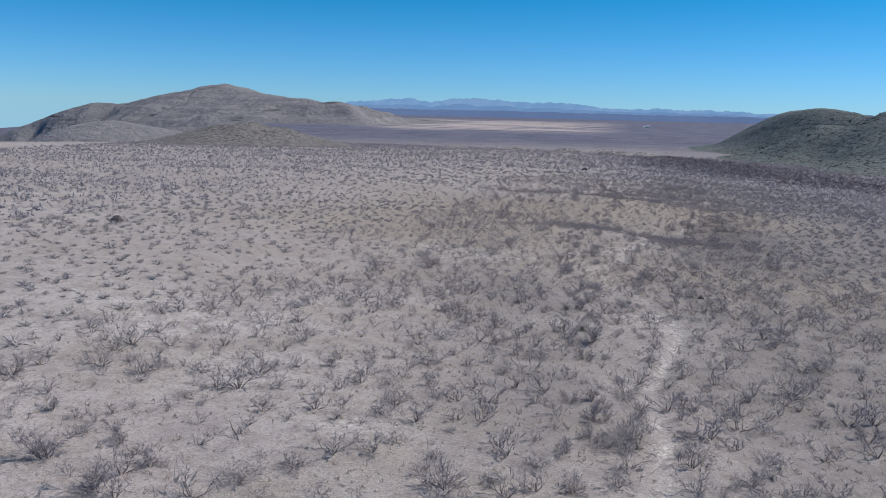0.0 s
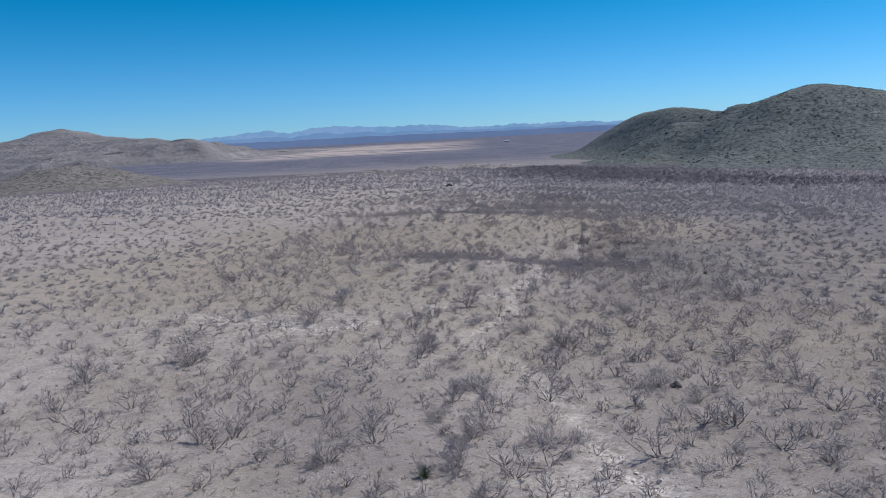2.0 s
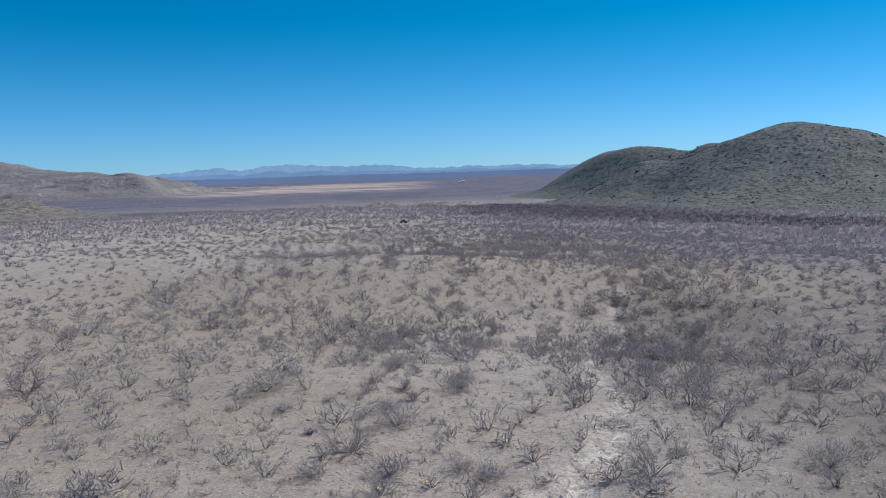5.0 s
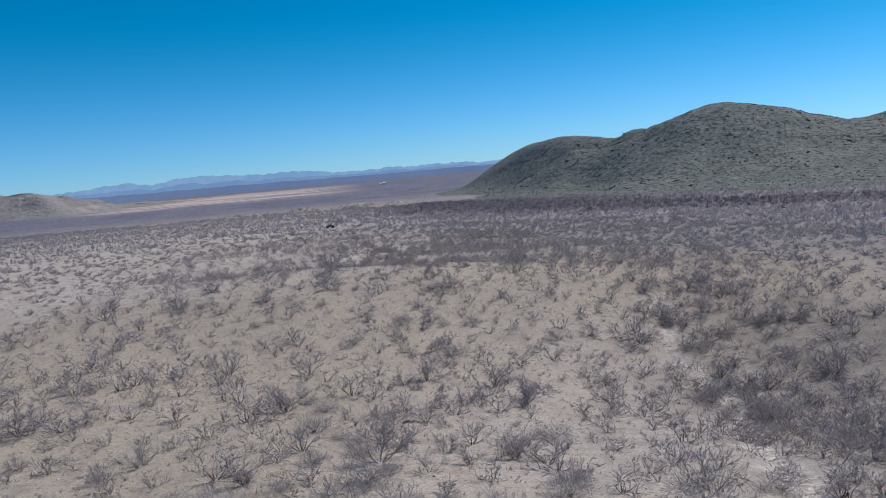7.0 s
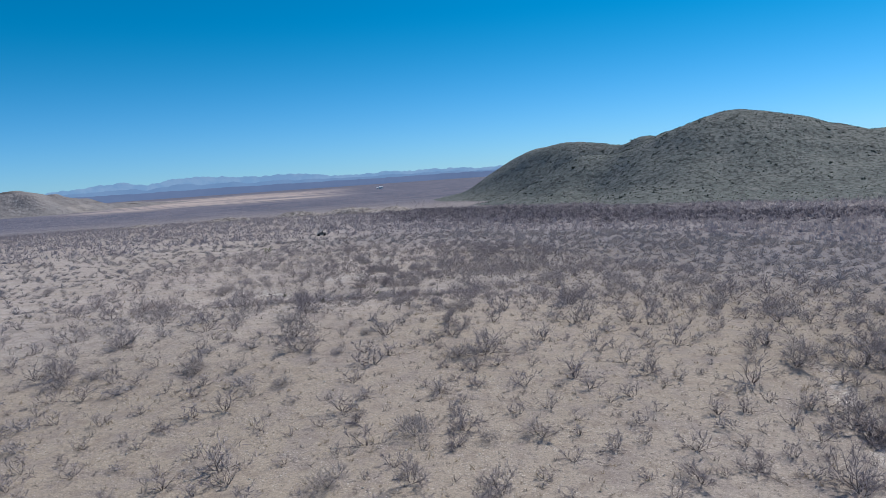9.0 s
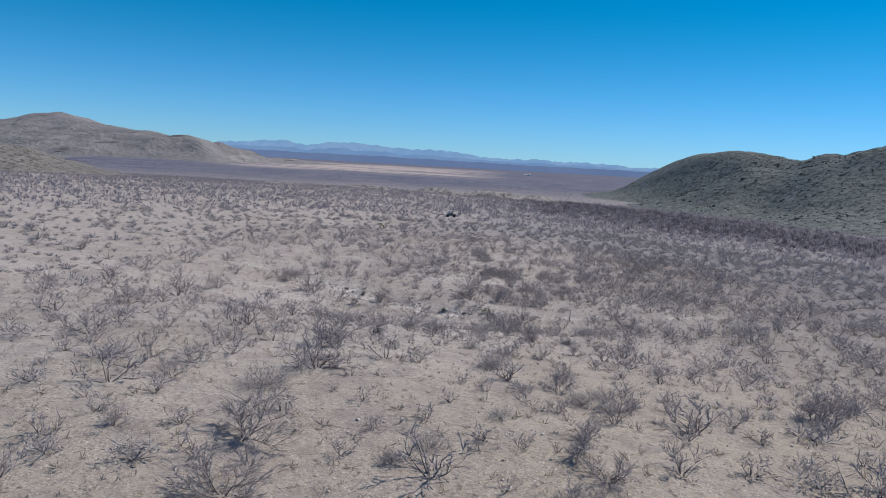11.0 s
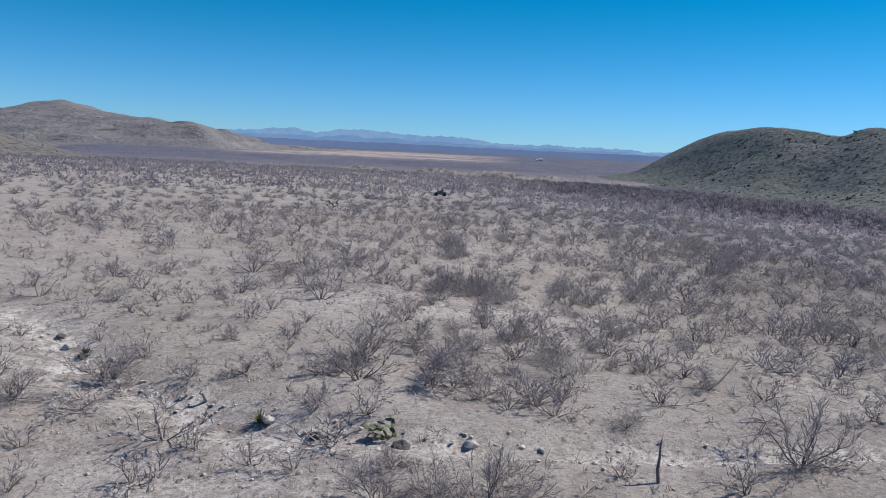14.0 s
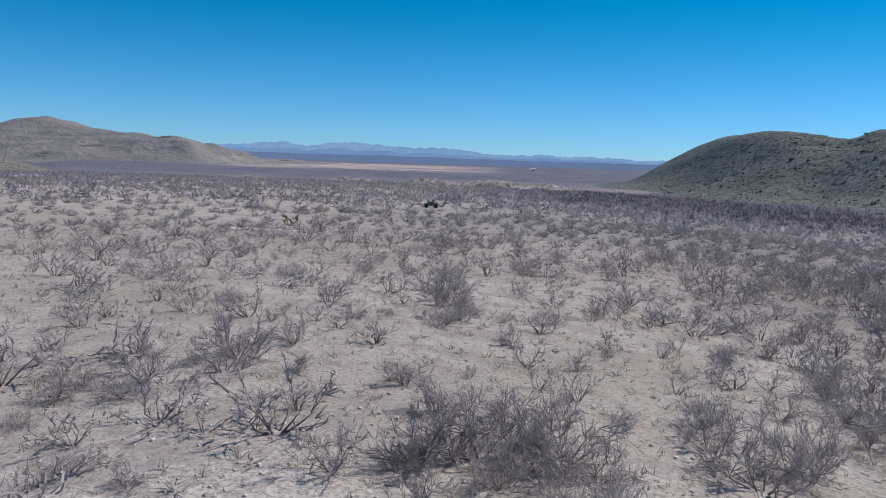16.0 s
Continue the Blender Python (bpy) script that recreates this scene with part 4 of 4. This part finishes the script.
# low grey bushes that close up the ground east of the washes
lows = scatter(60000, -60, 130, 20, 420, 0.85, [], lambda x, y: np.where(in_sight(x, y), 1, 0) * np.clip(0.6 * (1 - 0.35 * ease(190, 225, y)) * sward(x, y) * ease(150, 60, off_path(x, y)) + 0.15 * low_brush(x, y) + 0.2 * ease(32, 14, off_path(x, y)) * ease(70, 90, y), 0, 1) * (1 - np.clip(1.6 * wash_depth(x, y), 0, 1)))
girth = rng.uniform(0.35, 1.2, len(lows))
many("low_bushes", "low grey dead bushes crowding the soil", "undergrowth", STUBBLE, [puff(150 + s, 20, 0.85) for s in range(5)],
     np.c_[lows, soil_at(lows[:, 0], lows[:, 1]), girth, girth * rng.uniform(0.5, 0.8, len(lows))])

# brush beyond the slope, on the low ground and out into the basin
beyond = scatter(34000, -760, 330, 600, 1600, 1.8, [], lambda x, y: np.where(np.abs(x + 0.16 * y) < 40 + 0.62 * y, 1, 0) * ease(1700, 700, y))
wide = rng.uniform(1.6, 3.6, len(beyond))
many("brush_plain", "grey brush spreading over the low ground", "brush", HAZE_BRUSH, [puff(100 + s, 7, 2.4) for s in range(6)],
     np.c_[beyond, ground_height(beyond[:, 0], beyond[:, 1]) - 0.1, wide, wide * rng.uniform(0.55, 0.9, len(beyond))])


def hill_scrub(name, label, material, count, x0, x1, y0, y1, bumps, rough, low, lo, hi, gap):
    p = scatter(count, x0, x1, y0, y1, gap)
    p = p[hill_height(p[:, 0], p[:, 1], bumps) > low]
    w = np.clip(rng.lognormal(math.log((lo + hi) / 2) - 0.15, 0.5, len(p)), lo, hi * 1.7)
    return many(name, label, "brush", material, [puff(120 + s, 9, 6.0) for s in range(6)], np.c_[p, hill_surface(p[:, 0], p[:, 1], bumps, rough) - 0.15 * w, w, w * rng.uniform(0.6, 1.0, len(p))])


hill_scrub("scrub_green_hill", "dark green scrub dotted over the hillside", SCRUB, 80000, -100, 330, 460, 820, GREEN_HILL, (60, 3.0, 0.5), 4.5, 1.0, 2.6, 1.6)
hill_scrub("hill_bushes", "large dark bushes scattered over the green hillside", SCRUB, 2200, -100, 330, 460, 820, GREEN_HILL, (60, 3.0, 0.5), 5.0, 2.6, 4.2, 5.0)
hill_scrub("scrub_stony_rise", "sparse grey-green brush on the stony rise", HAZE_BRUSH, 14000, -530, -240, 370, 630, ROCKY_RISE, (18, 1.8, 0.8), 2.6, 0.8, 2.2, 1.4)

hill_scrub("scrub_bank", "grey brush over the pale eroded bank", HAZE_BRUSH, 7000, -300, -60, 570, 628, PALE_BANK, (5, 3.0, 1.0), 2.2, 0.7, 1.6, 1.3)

# a dark thicket along the foot of the green hill
THICKET_BELT = [(-84, 612, 16), (-50, 562, 30), (-22, 500, 38), (2, 450, 34), (28, 412, 28), (72, 380, 20), (150, 352, 16), (240, 336, 16)]
foot = scatter(40000, -120, 250, 310, 640, 1.7, [], lambda x, y: np.exp(-near_line(x, y, THICKET_BELT) ** 2))
girth = rng.uniform(2.0, 4.6, len(foot))
many("thicket", "dark leafless thicket along the foot of the hill", "brush", THICKET, [puff(130 + s, 34, 1.0) for s in range(5)],
     np.c_[foot, ground_height(foot[:, 0], foot[:, 1]) - 0.1, girth, girth * rng.uniform(0.7, 1.1, len(foot))])

# ---- single things ----


def box(bits, x0, x1, y0, y1, z0, z1, bevel=0.02):
    bm = bits
    made = bmesh.ops.create_cube(bm, size=1.0)["verts"]
    bmesh.ops.scale(bm, vec=(x1 - x0, y1 - y0, z1 - z0), verts=made)
    bmesh.ops.translate(bm, vec=((x0 + x1) / 2, (y0 + y1) / 2, (z0 + z1) / 2), verts=made)
    if bevel:
        edges = list({e for v in made for e in v.link_edges})
        bmesh.ops.bevel(bm, geom=edges, offset=bevel, segments=2, affect="EDGES", profile=0.5)


def part(name, bm, material, parent, label=""):
    me = bpy.data.meshes.new(name)
    bm.to_mesh(me)
    bm.free()
    me.materials.append(material)
    ob = new(name, me)
    ob.parent = parent
    if label:
        ob["label"] = label
    return ob


def boxes(name, material, parent, *spans, bevel=0.02, label=""):
    bm = bmesh.new()
    for s in spans:
        box(bm, *s, bevel)
    return part(name, bm, material, parent, label)


def tube(name, material, parent, points, radius, sides=8):
    bm = bmesh.new()
    for a, b in zip(points, points[1:]):
        a, b = Vector(a), Vector(b)
        m = Matrix.Translation((a + b) / 2) @ (b - a).to_track_quat("Z", "Y").to_matrix().to_4x4()
        bmesh.ops.create_cone(bm, cap_ends=True, segments=sides, radius1=radius, radius2=radius, depth=(b - a).length + radius, matrix=m)
    return part(name, bm, material, parent)


PAINT = plain_material("dusty_dark_paint", (0.10, 0.105, 0.105), 0.45, 0.5, 0.0, 0.5, 3.0)
RUBBER = plain_material("tyre_rubber", (0.02, 0.02, 0.021), 0.85, 0.3, 0.0, 0.5)
STEEL = plain_material("dull_steel", (0.35, 0.35, 0.36), 0.45, 0.5, 0.8, 0.3)
CANVAS = plain_material("pale_roof_panel", (0.36, 0.40, 0.44), 0.5, 0.5, 0.0, 0.2)
SEAT = plain_material("black_seat_cover", (0.03, 0.03, 0.032), 0.8, 0.3, 0.0, 0.3)
WHITEWASH = plain_material("white_wall_paint", (0.80, 0.79, 0.77), 0.8, 0.3, 0.0, 0.15, 0.8)
TIN = plain_material("white_metal_roof", (0.74, 0.75, 0.76), 0.45, 0.5, 0.3, 0.15, 0.8)
DARKGLASS = plain_material("dark_window", (0.03, 0.035, 0.04), 0.1, 0.6, 0.0, 0.0)
TIMBER = plain_material("weathered_timber", (0.20, 0.16, 0.125), 0.85, 0.2, 0.0, 0.4)


def wheel(parent, x, y, r, w):
    bm = bmesh.new()
    bmesh.ops.create_cone(bm, cap_ends=False, segments=28, radius1=r, radius2=r, depth=w, matrix=pose(0, 0, 0, 90))
    bmesh.ops.create_cone(bm, cap_ends=False, segments=28, radius1=r * 0.55, radius2=r * 0.55, depth=w, matrix=pose(0, 0, 0, 90))
    for side in (-1, 1):
        inner = [v for v in bm.verts if abs(v.co.y - side * w / 2) < 1e-4 and math.hypot(v.co.x, v.co.z) < r * 0.7]
        outer = [v for v in bm.verts if abs(v.co.y - side * w / 2) < 1e-4 and math.hypot(v.co.x, v.co.z) > r * 0.7]
        edges = [e for e in bm.edges if (e.verts[0] in inner and e.verts[1] in inner) or (e.verts[0] in outer and e.verts[1] in outer)]
        bmesh.ops.bridge_loops(bm, edges=edges)
    for k in range(14):
        a = 2 * math.pi * k / 14
        made = bmesh.ops.create_cube(bm, size=1.0, matrix=pose(math.cos(a) * r, 0, math.sin(a) * r, 0, -math.degrees(a)) @ Matrix.Diagonal((0.035, w, 0.06, 1)))
    w_ob = part("wheel", bm, RUBBER, parent)
    w_ob.location = (x, y, r)
    bm = bmesh.new()
    bmesh.ops.create_cone(bm, cap_ends=True, segments=20, radius1=r * 0.54, radius2=r * 0.54, depth=w * 0.7, matrix=pose(0, 0, 0, 90))
    for k in range(5):
        a = 2 * math.pi * k / 5
        bmesh.ops.create_cube(bm, size=1.0, matrix=pose(math.cos(a) * r * 0.28, 0, math.sin(a) * r * 0.28, 0, -math.degrees(a)) @ Matrix.Diagonal((r * 0.5, w * 0.8, 0.05, 1)))
    part("rim", bm, STEEL, w_ob, "dull steel rim")


def utility_buggy(x, y, turn):
    """A small open off-road buggy with a roof and a cargo bed."""
    root = new("utility_buggy")
    boxes("chassis", STEEL, root, (-1.25, 1.2, -0.45, 0.45, 0.32, 0.46))
    boxes("body", PAINT, root, (-0.45, 0.55, -0.70, 0.70, 0.45, 0.62), (-0.45, -0.38, -0.70, 0.70, 0.6, 0.95), (0.5, 0.62, -0.68, 0.68, 0.6, 1.0), bevel=0.03)
    bm = bmesh.new()
    box(bm, 0.6, 1.32, -0.62, 0.62, 0.55, 0.98, 0.0)
    for v in bm.verts:
        if v.co.x > 1.2 and v.co.z > 0.9:
            v.co.z -= 0.16
            v.co.x -= 0.08
    bmesh.ops.bevel(bm, geom=bm.edges[:], offset=0.05, segments=2, affect="EDGES")
    part("hood", bm, PAINT, root)
    boxes("cargo_bed", PAINT, root, (-1.4, -0.47, -0.68, 0.68, 0.62, 0.70), (-1.4, -1.34, -0.68, 0.68, 0.7, 0.98), (-1.34, -0.5, -0.68, -0.62, 0.7, 0.98), (-1.34, -0.5, 0.62, 0.68, 0.7, 0.98))
    for sy in (-1, 1):
        boxes("seat", SEAT, root, (-0.30, 0.20, sy * 0.33 - 0.24, sy * 0.33 + 0.24, 0.62, 0.78), (-0.36, -0.24, sy * 0.33 - 0.24, sy * 0.33 + 0.24, 0.74, 1.28), bevel=0.05)
        boxes("fender", PAINT, root, (0.62, 1.30, sy * 0.74 - 0.10, sy * 0.74 + 0.10, 0.70, 0.76), (-1.28, -0.62, sy * 0.74 - 0.10, sy * 0.74 + 0.10, 0.70, 0.76))
        tube("roll_bar", STEEL, root, ((0.62, sy * 0.62, 0.95), (0.28, sy * 0.60, 1.82), (-0.46, sy * 0.60, 1.84), (-0.62, sy * 0.64, 0.95)), 0.042)
        boxes("door", PAINT, root, (-0.40, 0.52, sy * 0.70 - 0.025, sy * 0.70 + 0.025, 0.62, 1.14))
        boxes("headlight", CANVAS, root, (1.27, 1.33, sy * 0.42 - 0.1, sy * 0.42 + 0.1, 0.70, 0.80), bevel=0.015)
        for wx in (0.92, -0.95):
            wheel(root, wx, sy * 0.66, 0.33, 0.25)
    # black sheet added so that the inside under the roof looks dark
    boxes("dark_back_sheet", SEAT, root, (-0.60, -0.56, -0.58, 0.58, 0.98, 1.80), label="black sheet darkening the space under the roof")
    boxes("windscreen", CANVAS, root, (0.46, 0.49, -0.55, 0.55, 1.02, 1.62), label="dusty windscreen")
    boxes("roof", CANVAS, root, (-0.55, 0.38, -0.66, 0.66, 1.85, 1.90), label="pale flat roof panel")
    boxes("bumper", STEEL, root, (1.32, 1.38, -0.5, 0.5, 0.42, 0.60))
    tube("steering_wheel", SEAT, root, [(0.28 + 0.03 * math.cos(a), 0.33 + 0.16 * math.cos(a), 1.10 + 0.15 * math.sin(a)) for a in np.linspace(0, 2 * math.pi, 13)], 0.014, 6)
    root.matrix_basis = pose(x, y, float(soil_at(x, y)) - 0.02, 0, 0, turn)
    return tagged(root, "dark dusty off-road utility buggy parked among the shrubs", "vehicle")


utility_buggy(-85.8, 380.7, 205)


def ranch_house(name, x, y, turn, length, depth, high, label):
    root = new(name)
    h, d = length / 2, depth / 2
    boxes("wall", WHITEWASH, root, (-h, h, -d, d, -1.0, high), bevel=0.03)
    bm = bmesh.new()
    box(bm, -h - 0.4, h + 0.4, -d - 0.4, d + 0.4, high, high + 1.6, 0.0)
    for v in bm.verts:
        if v.co.z > high + 1:
            v.co.y *= 0.04
    part("roof", bm, TIN, root)
    for k in range(3):
        wx = -h + length * (0.2 + 0.3 * k)
        if k == 1:
            boxes("door", TIMBER, root, (wx - 0.45, wx + 0.45, -d - 0.04, -d + 0.02, 0.0, 2.05), bevel=0.0)
        else:
            boxes("window", DARKGLASS, root, (wx - 0.7, wx + 0.7, -d - 0.03, -d + 0.02, 1.0, 2.1), bevel=0.0)
    root.matrix_basis = pose(x, y, float(ground_height(x, y)), 0, 0, turn)
    return tagged(root, label, "house")


ranch_house("ranch_house", -330, 2130, 10, 9, 7, 4.2, "lone white ranch house far out in the basin")
ranch_house("shed", -339, 2128, 14, 4.5, 4, 2.6, "small white shed beside the far ranch house")


def rosette(seed, leaves, droop):
    """Stiff narrow leaves that spring from one point, about one metre across; each leaf is a folded blade."""
    r = np.random.default_rng(seed)
    out = []
    for k in range(leaves):
        a = k * 2.399 + r.uniform(-0.2, 0.2)
        e = 0.15 + 1.35 * (k / leaves) ** 0.8
        d = np.array((math.cos(a) * math.sin(e), math.sin(a) * math.sin(e), math.cos(e)))
        side = np.cross(d, (0, 0, 1.0)) + 1e-6
        side /= np.linalg.norm(side)
        up = np.cross(side, d)
        ln, w = r.uniform(0.42, 0.56), 0.022
        mid = d * ln * 0.5
        tip = d * ln + np.array((0, 0, -droop * ln * (k / leaves)))
        out.append(np.array((d * 0.03 - side * w, d * 0.03 + side * w, mid + side * w * 0.9, tip, mid - side * w * 0.9, mid - up * 0.012)))
    return out


BLADE = np.array(((0, 1, 5), (1, 2, 5), (2, 3, 5), (3, 4, 5), (4, 0, 5), (1, 0, 5)), np.int32)


def spear_plant(name, label, x, y, w, seed, stalk=0.0, material=None, leaves=46):
    root = new(name)
    for v in rosette(seed, leaves, 0.2):
        mesh_object("leaf", v, BLADE, material or SPEAR, smooth=False, parent=root)
    if stalk:
        b = Bits()
        b.shoot([(0, 0, 0), (0.10, 0.05, stalk * 0.5), (0.30, 0.1, stalk)], (0.03, 0.022, 0.0), 6)
        mesh_object("flower_stalk", *b.arrays(), DEADWOOD, parent=root)
    root.matrix_basis = pose(x, y, float(soil_at(x, y)), 0, 0, seed * 40) @ Matrix.Diagonal((w, w, w, 1))
    return tagged(root, label, "desert plant")


for n, (x, y, w) in enumerate(((-13.1, 66.6, 1.2), (-9.7, 58.7, 1.2), (-44.5, 204.0, 1.0), (4.0, 131.8, 1.1), (-35.2, 211.3, 0.9), (-47.9, 230.9, 0.9), (-56.6, 234.0, 0.9), (-48.2, 250.5, 0.6))):
    spear_plant("sotol", "spiky grey-green sotol rosette on gravel", x, y, w, 3 + n)
spear_plant("dead_agave", "bleached dead agave with a leaning stalk", -0.9, 33.7, 1.0, 31, 1.7, DEADWOOD, 26)


def prickly_pear(x, y, w, seed, pads):
    r = np.random.default_rng(seed)
    root = new("prickly_pear")
    spots = [(np.array((r.uniform(-0.4, 0.4), r.uniform(-0.3, 0.3), 0.0)), np.array((r.normal() * 0.3, r.normal() * 0.3, 1.0))) for _ in range(5)]
    for k in range(pads):
        p, d = spots[k % len(spots)]
        d = unit(d + r.normal(size=3) * 0.45)
        d[2] = abs(d[2]) * 0.6 + 0.25
        d = unit(d)
        bm = bmesh.new()
        bmesh.ops.create_icosphere(bm, subdivisions=2, radius=1.0)
        face = r.uniform(0, 180)
        q = Vector(d).to_track_quat("Z", "Y").to_matrix().to_4x4()
        m = Matrix.Translation(p + d * 0.11) @ q @ pose(0, 0, 0, 0, 0, face) @ Matrix.Diagonal((0.085, 0.022, 0.12, 1))
        bmesh.ops.transform(bm, matrix=m, verts=bm.verts)
        part("pad", bm, PAD, root)
        spots.append((p + d * 0.2, d))
    root.matrix_basis = pose(x, y, float(soil_at(x, y)), 0, 0, 30) @ Matrix.Diagonal((w, w, 0.62 * w, 1))
    return tagged(root, "clump of green prickly pear beside pale caliche", "cactus")


prickly_pear(-83.2, 316.0, 1.9, 5, 34)
prickly_pear(-44.0, 230.6, 1.1, 6, 20)


def pole(name, label, x, y, lean, turn, length, radius, material, kinks=4):
    """A bare stick or log that leans on the ground or in a bush."""
    r = np.random.default_rng(int(abs(x * 10 + y)))
    d = np.array((math.cos(radians(turn)) * math.cos(radians(lean)), math.sin(radians(turn)) * math.cos(radians(lean)), math.sin(radians(lean))))
    b = Bits()
    pts = [d * length * k / kinks + (r.normal(size=3) * radius * 0.8 if k else 0) for k in range(kinks + 1)]
    b.shoot(pts, np.linspace(radius, radius * 0.35, kinks + 1), 7)
    for _ in range(2):
        k = r.integers(1, kinks)
        b.shoot([pts[k], pts[k] + (d + r.normal(size=3) * 0.5) * length * 0.18], (radius * 0.5, 0.0), 5)
    ob = mesh_object(name, *b.arrays(), material)
    ob.location = (x, y, float(soil_at(x, y)) + radius * 0.5)
    return tagged(ob, label, "dead wood")


pole("dead_stalk", "dark dry stalk leaning over a low bush", -18.3, 24.2, 28, 150, 1.5, 0.035, BARK)
pole("log", "bleached dead branch lying beside the wash", -14.6, 109.0, 4, 20, 1.6, 0.05, DEADWOOD)
pole("log", "bleached dead branch lying across another", -14.2, 108.6, 6, 65, 1.3, 0.045, DEADWOOD)
pole("dead_stalk", "pale dry agave stalk leaning in a shrub", -53.4, 186.3, 40, 20, 1.9, 0.04, DEADWOOD)
pole("dead_stalk", "pale dry agave stalk fallen over a shrub", -55.0, 180.9, 30, 140, 1.6, 0.04, DEADWOOD)
pole("dead_stalk", "pale dry agave stalk leaning in the brush", -35.3, 237.5, 38, 40, 2.2, 0.045, DEADWOOD)
pole("log", "short dark log on open gravel", -30.1, 147.8, 5, 10, 0.6, 0.08, BARK)
pole("snag", "dead upright snag of a small tree", -36.8, 230.1, 82, 100, 1.3, 0.05, BARK)
pole("stump", "grey stump of a dead yucca by the wash", -51.2, 232.0, 72, 10, 0.5, 0.06, DEADWOOD)
pole("stump", "grey stump of a dead yucca in pale stones", -50.3, 231.9, 76, 200, 0.55, 0.07, DEADWOOD)
pole("post", "weathered upright wooden post in the brush", -73.4, 379.7, 88, 30, 1.2, 0.09, TIMBER)


def rock(name, label, x, y, w, h, seed, material):
    bm = bmesh.new()
    bmesh.ops.create_icosphere(bm, subdivisions=3, radius=0.5)
    for v in bm.verts:
        k = 1 + 0.45 * noise.noise(v.co * 2.2 + Vector((seed * 3.7, 0, 0))) + 0.14 * noise.noise(v.co * 6 + Vector((0, seed, 0)))
        v.co = Vector((v.co.x * w * k, v.co.y * w * 0.8 * k, v.co.z * h * k))
    me = bpy.data.meshes.new(name)
    bm.to_mesh(me)
    bm.free()
    me.materials.append(material)
    ob = new(name, me)
    ob.location = (x, y, float(soil_at(x, y)) + h * 0.22)
    return tagged(ob, label, "rock")


rock("boulder", "dark boulder standing out of grey brush", -87.7, 82.8, 1.8, 1.4, 1, DARK_STONE)
rock("boulder", "small dark rock among low shrubs", -2.1, 81.7, 0.6, 0.5, 2, DARK_STONE)
for n, (x, y, w) in enumerate(((-57.8, 234.6, 0.5), (-56.6, 233.9, 0.4), (-58.9, 235.4, 0.4), (-47.6, 230.9, 0.4), (-45.9, 230.4, 0.4), (-43.4, 230.3, 0.5), (-41.6, 230.8, 0.4), (-15.6, 105.6, 0.4), (-14.6, 103.2, 0.35))):
    rock("bank_stone", "weathered stone in the cut bank of a wash", x, y, w, w * 0.6, 5 + n, DARK_STONE if n % 3 else STONE)


def pebble(seed):
    r = np.random.default_rng(seed)
    p = np.array(((1, 0, 0), (0, 1, 0), (-1, 0, 0), (0, -1, 0), (0, 0, 0.7), (0, 0, -0.5))) * r.uniform(0.32, 0.55, (6, 1)) + r.normal(size=(6, 3)) * 0.08
    f = [(a, b, 4) for a, b in ((0, 1), (1, 2), (2, 3), (3, 0))] + [(b, a, 5) for a, b in ((0, 1), (1, 2), (2, 3), (3, 0))]
    return p, np.array(f, np.int32)


gravel = scatter(120000, -90, 12, 20, 262, 0.12, [], lambda x, y: np.where(in_sight(x, y), 0.05 + 0.30 * ease(14, 5, off_path(x, y)) * (0.35 + 0.65 * ease(195, 225, y)) + 0.9 * wash_depth(x, y) + 0.35 * stony(x, y), 0) * ease(45, 20, off_path(x, y)))
grain = np.clip(rng.lognormal(-2.55, 0.4, len(gravel)), 0.04, 0.17)
many("gravel", "pale caliche stones strewn along the washes", "stones", STONE, [pebble(200 + s) for s in range(6)], np.c_[gravel, soil_at(gravel[:, 0], gravel[:, 1]) + 0.15 * grain, grain, grain * 0.8])


def stone_row(label, line, count, wide, least=0.25, most=0.6):
    """A line of pale stones heaped along the ground, each its own piece."""
    r = np.random.default_rng(77)
    root = new("stone_row")
    root.matrix_basis = pose(*line[0], float(soil_at(*line[0])))
    shapes = [pebble(260 + k) for k in range(5)]
    meshes = []
    for k in range(count):
        u = r.uniform(0, len(line) - 1.001)
        (ax, ay), (bx, by) = line[int(u)], line[int(u) + 1]
        x, y = ax + (bx - ax) * (u % 1) + r.normal() * wide, ay + (by - ay) * (u % 1) + r.normal() * wide
        if k < 5:
            ob = mesh_object("stone", *shapes[k], STONE, parent=root)
            meshes.append(ob.data)
        else:
            ob = new("stone", meshes[k % 5])
            ob.parent = root
        w = r.uniform(least, most)
        ob.matrix_basis = pose(x - line[0][0], y - line[0][1], float(ground_height(x, y)) - 0.30 * float(wash_depth(np.array(x), np.array(y))) - float(soil_at(*line[0])) + 0.05 * w, 0, 0, r.uniform(0, 360)) @ Matrix.Diagonal((w, w, 0.7 * w, 1))
    return tagged(root, label, "stones")


stone_row("ragged line of white caliche stones on open ground", [(-86, 303.6), (-83, 304.0), (-80, 305.2), (-75.5, 307.5)], 190, 0.22)
stone_row("broken white stones in the bed of a dry wash", [(-1.0, 56), (-2.2, 62), (-2.6, 65), (-5.5, 71)], 60, 0.3, 0.12, 0.3)
stone_row("white caliche stones along a dry wash below a cut bank", [(-60, 235.8), (-55, 232.5), (-51, 231.6), (-47.3, 230.1), (-40, 230.6), (-35, 232.4)], 150, 0.4, 0.08, 0.24)
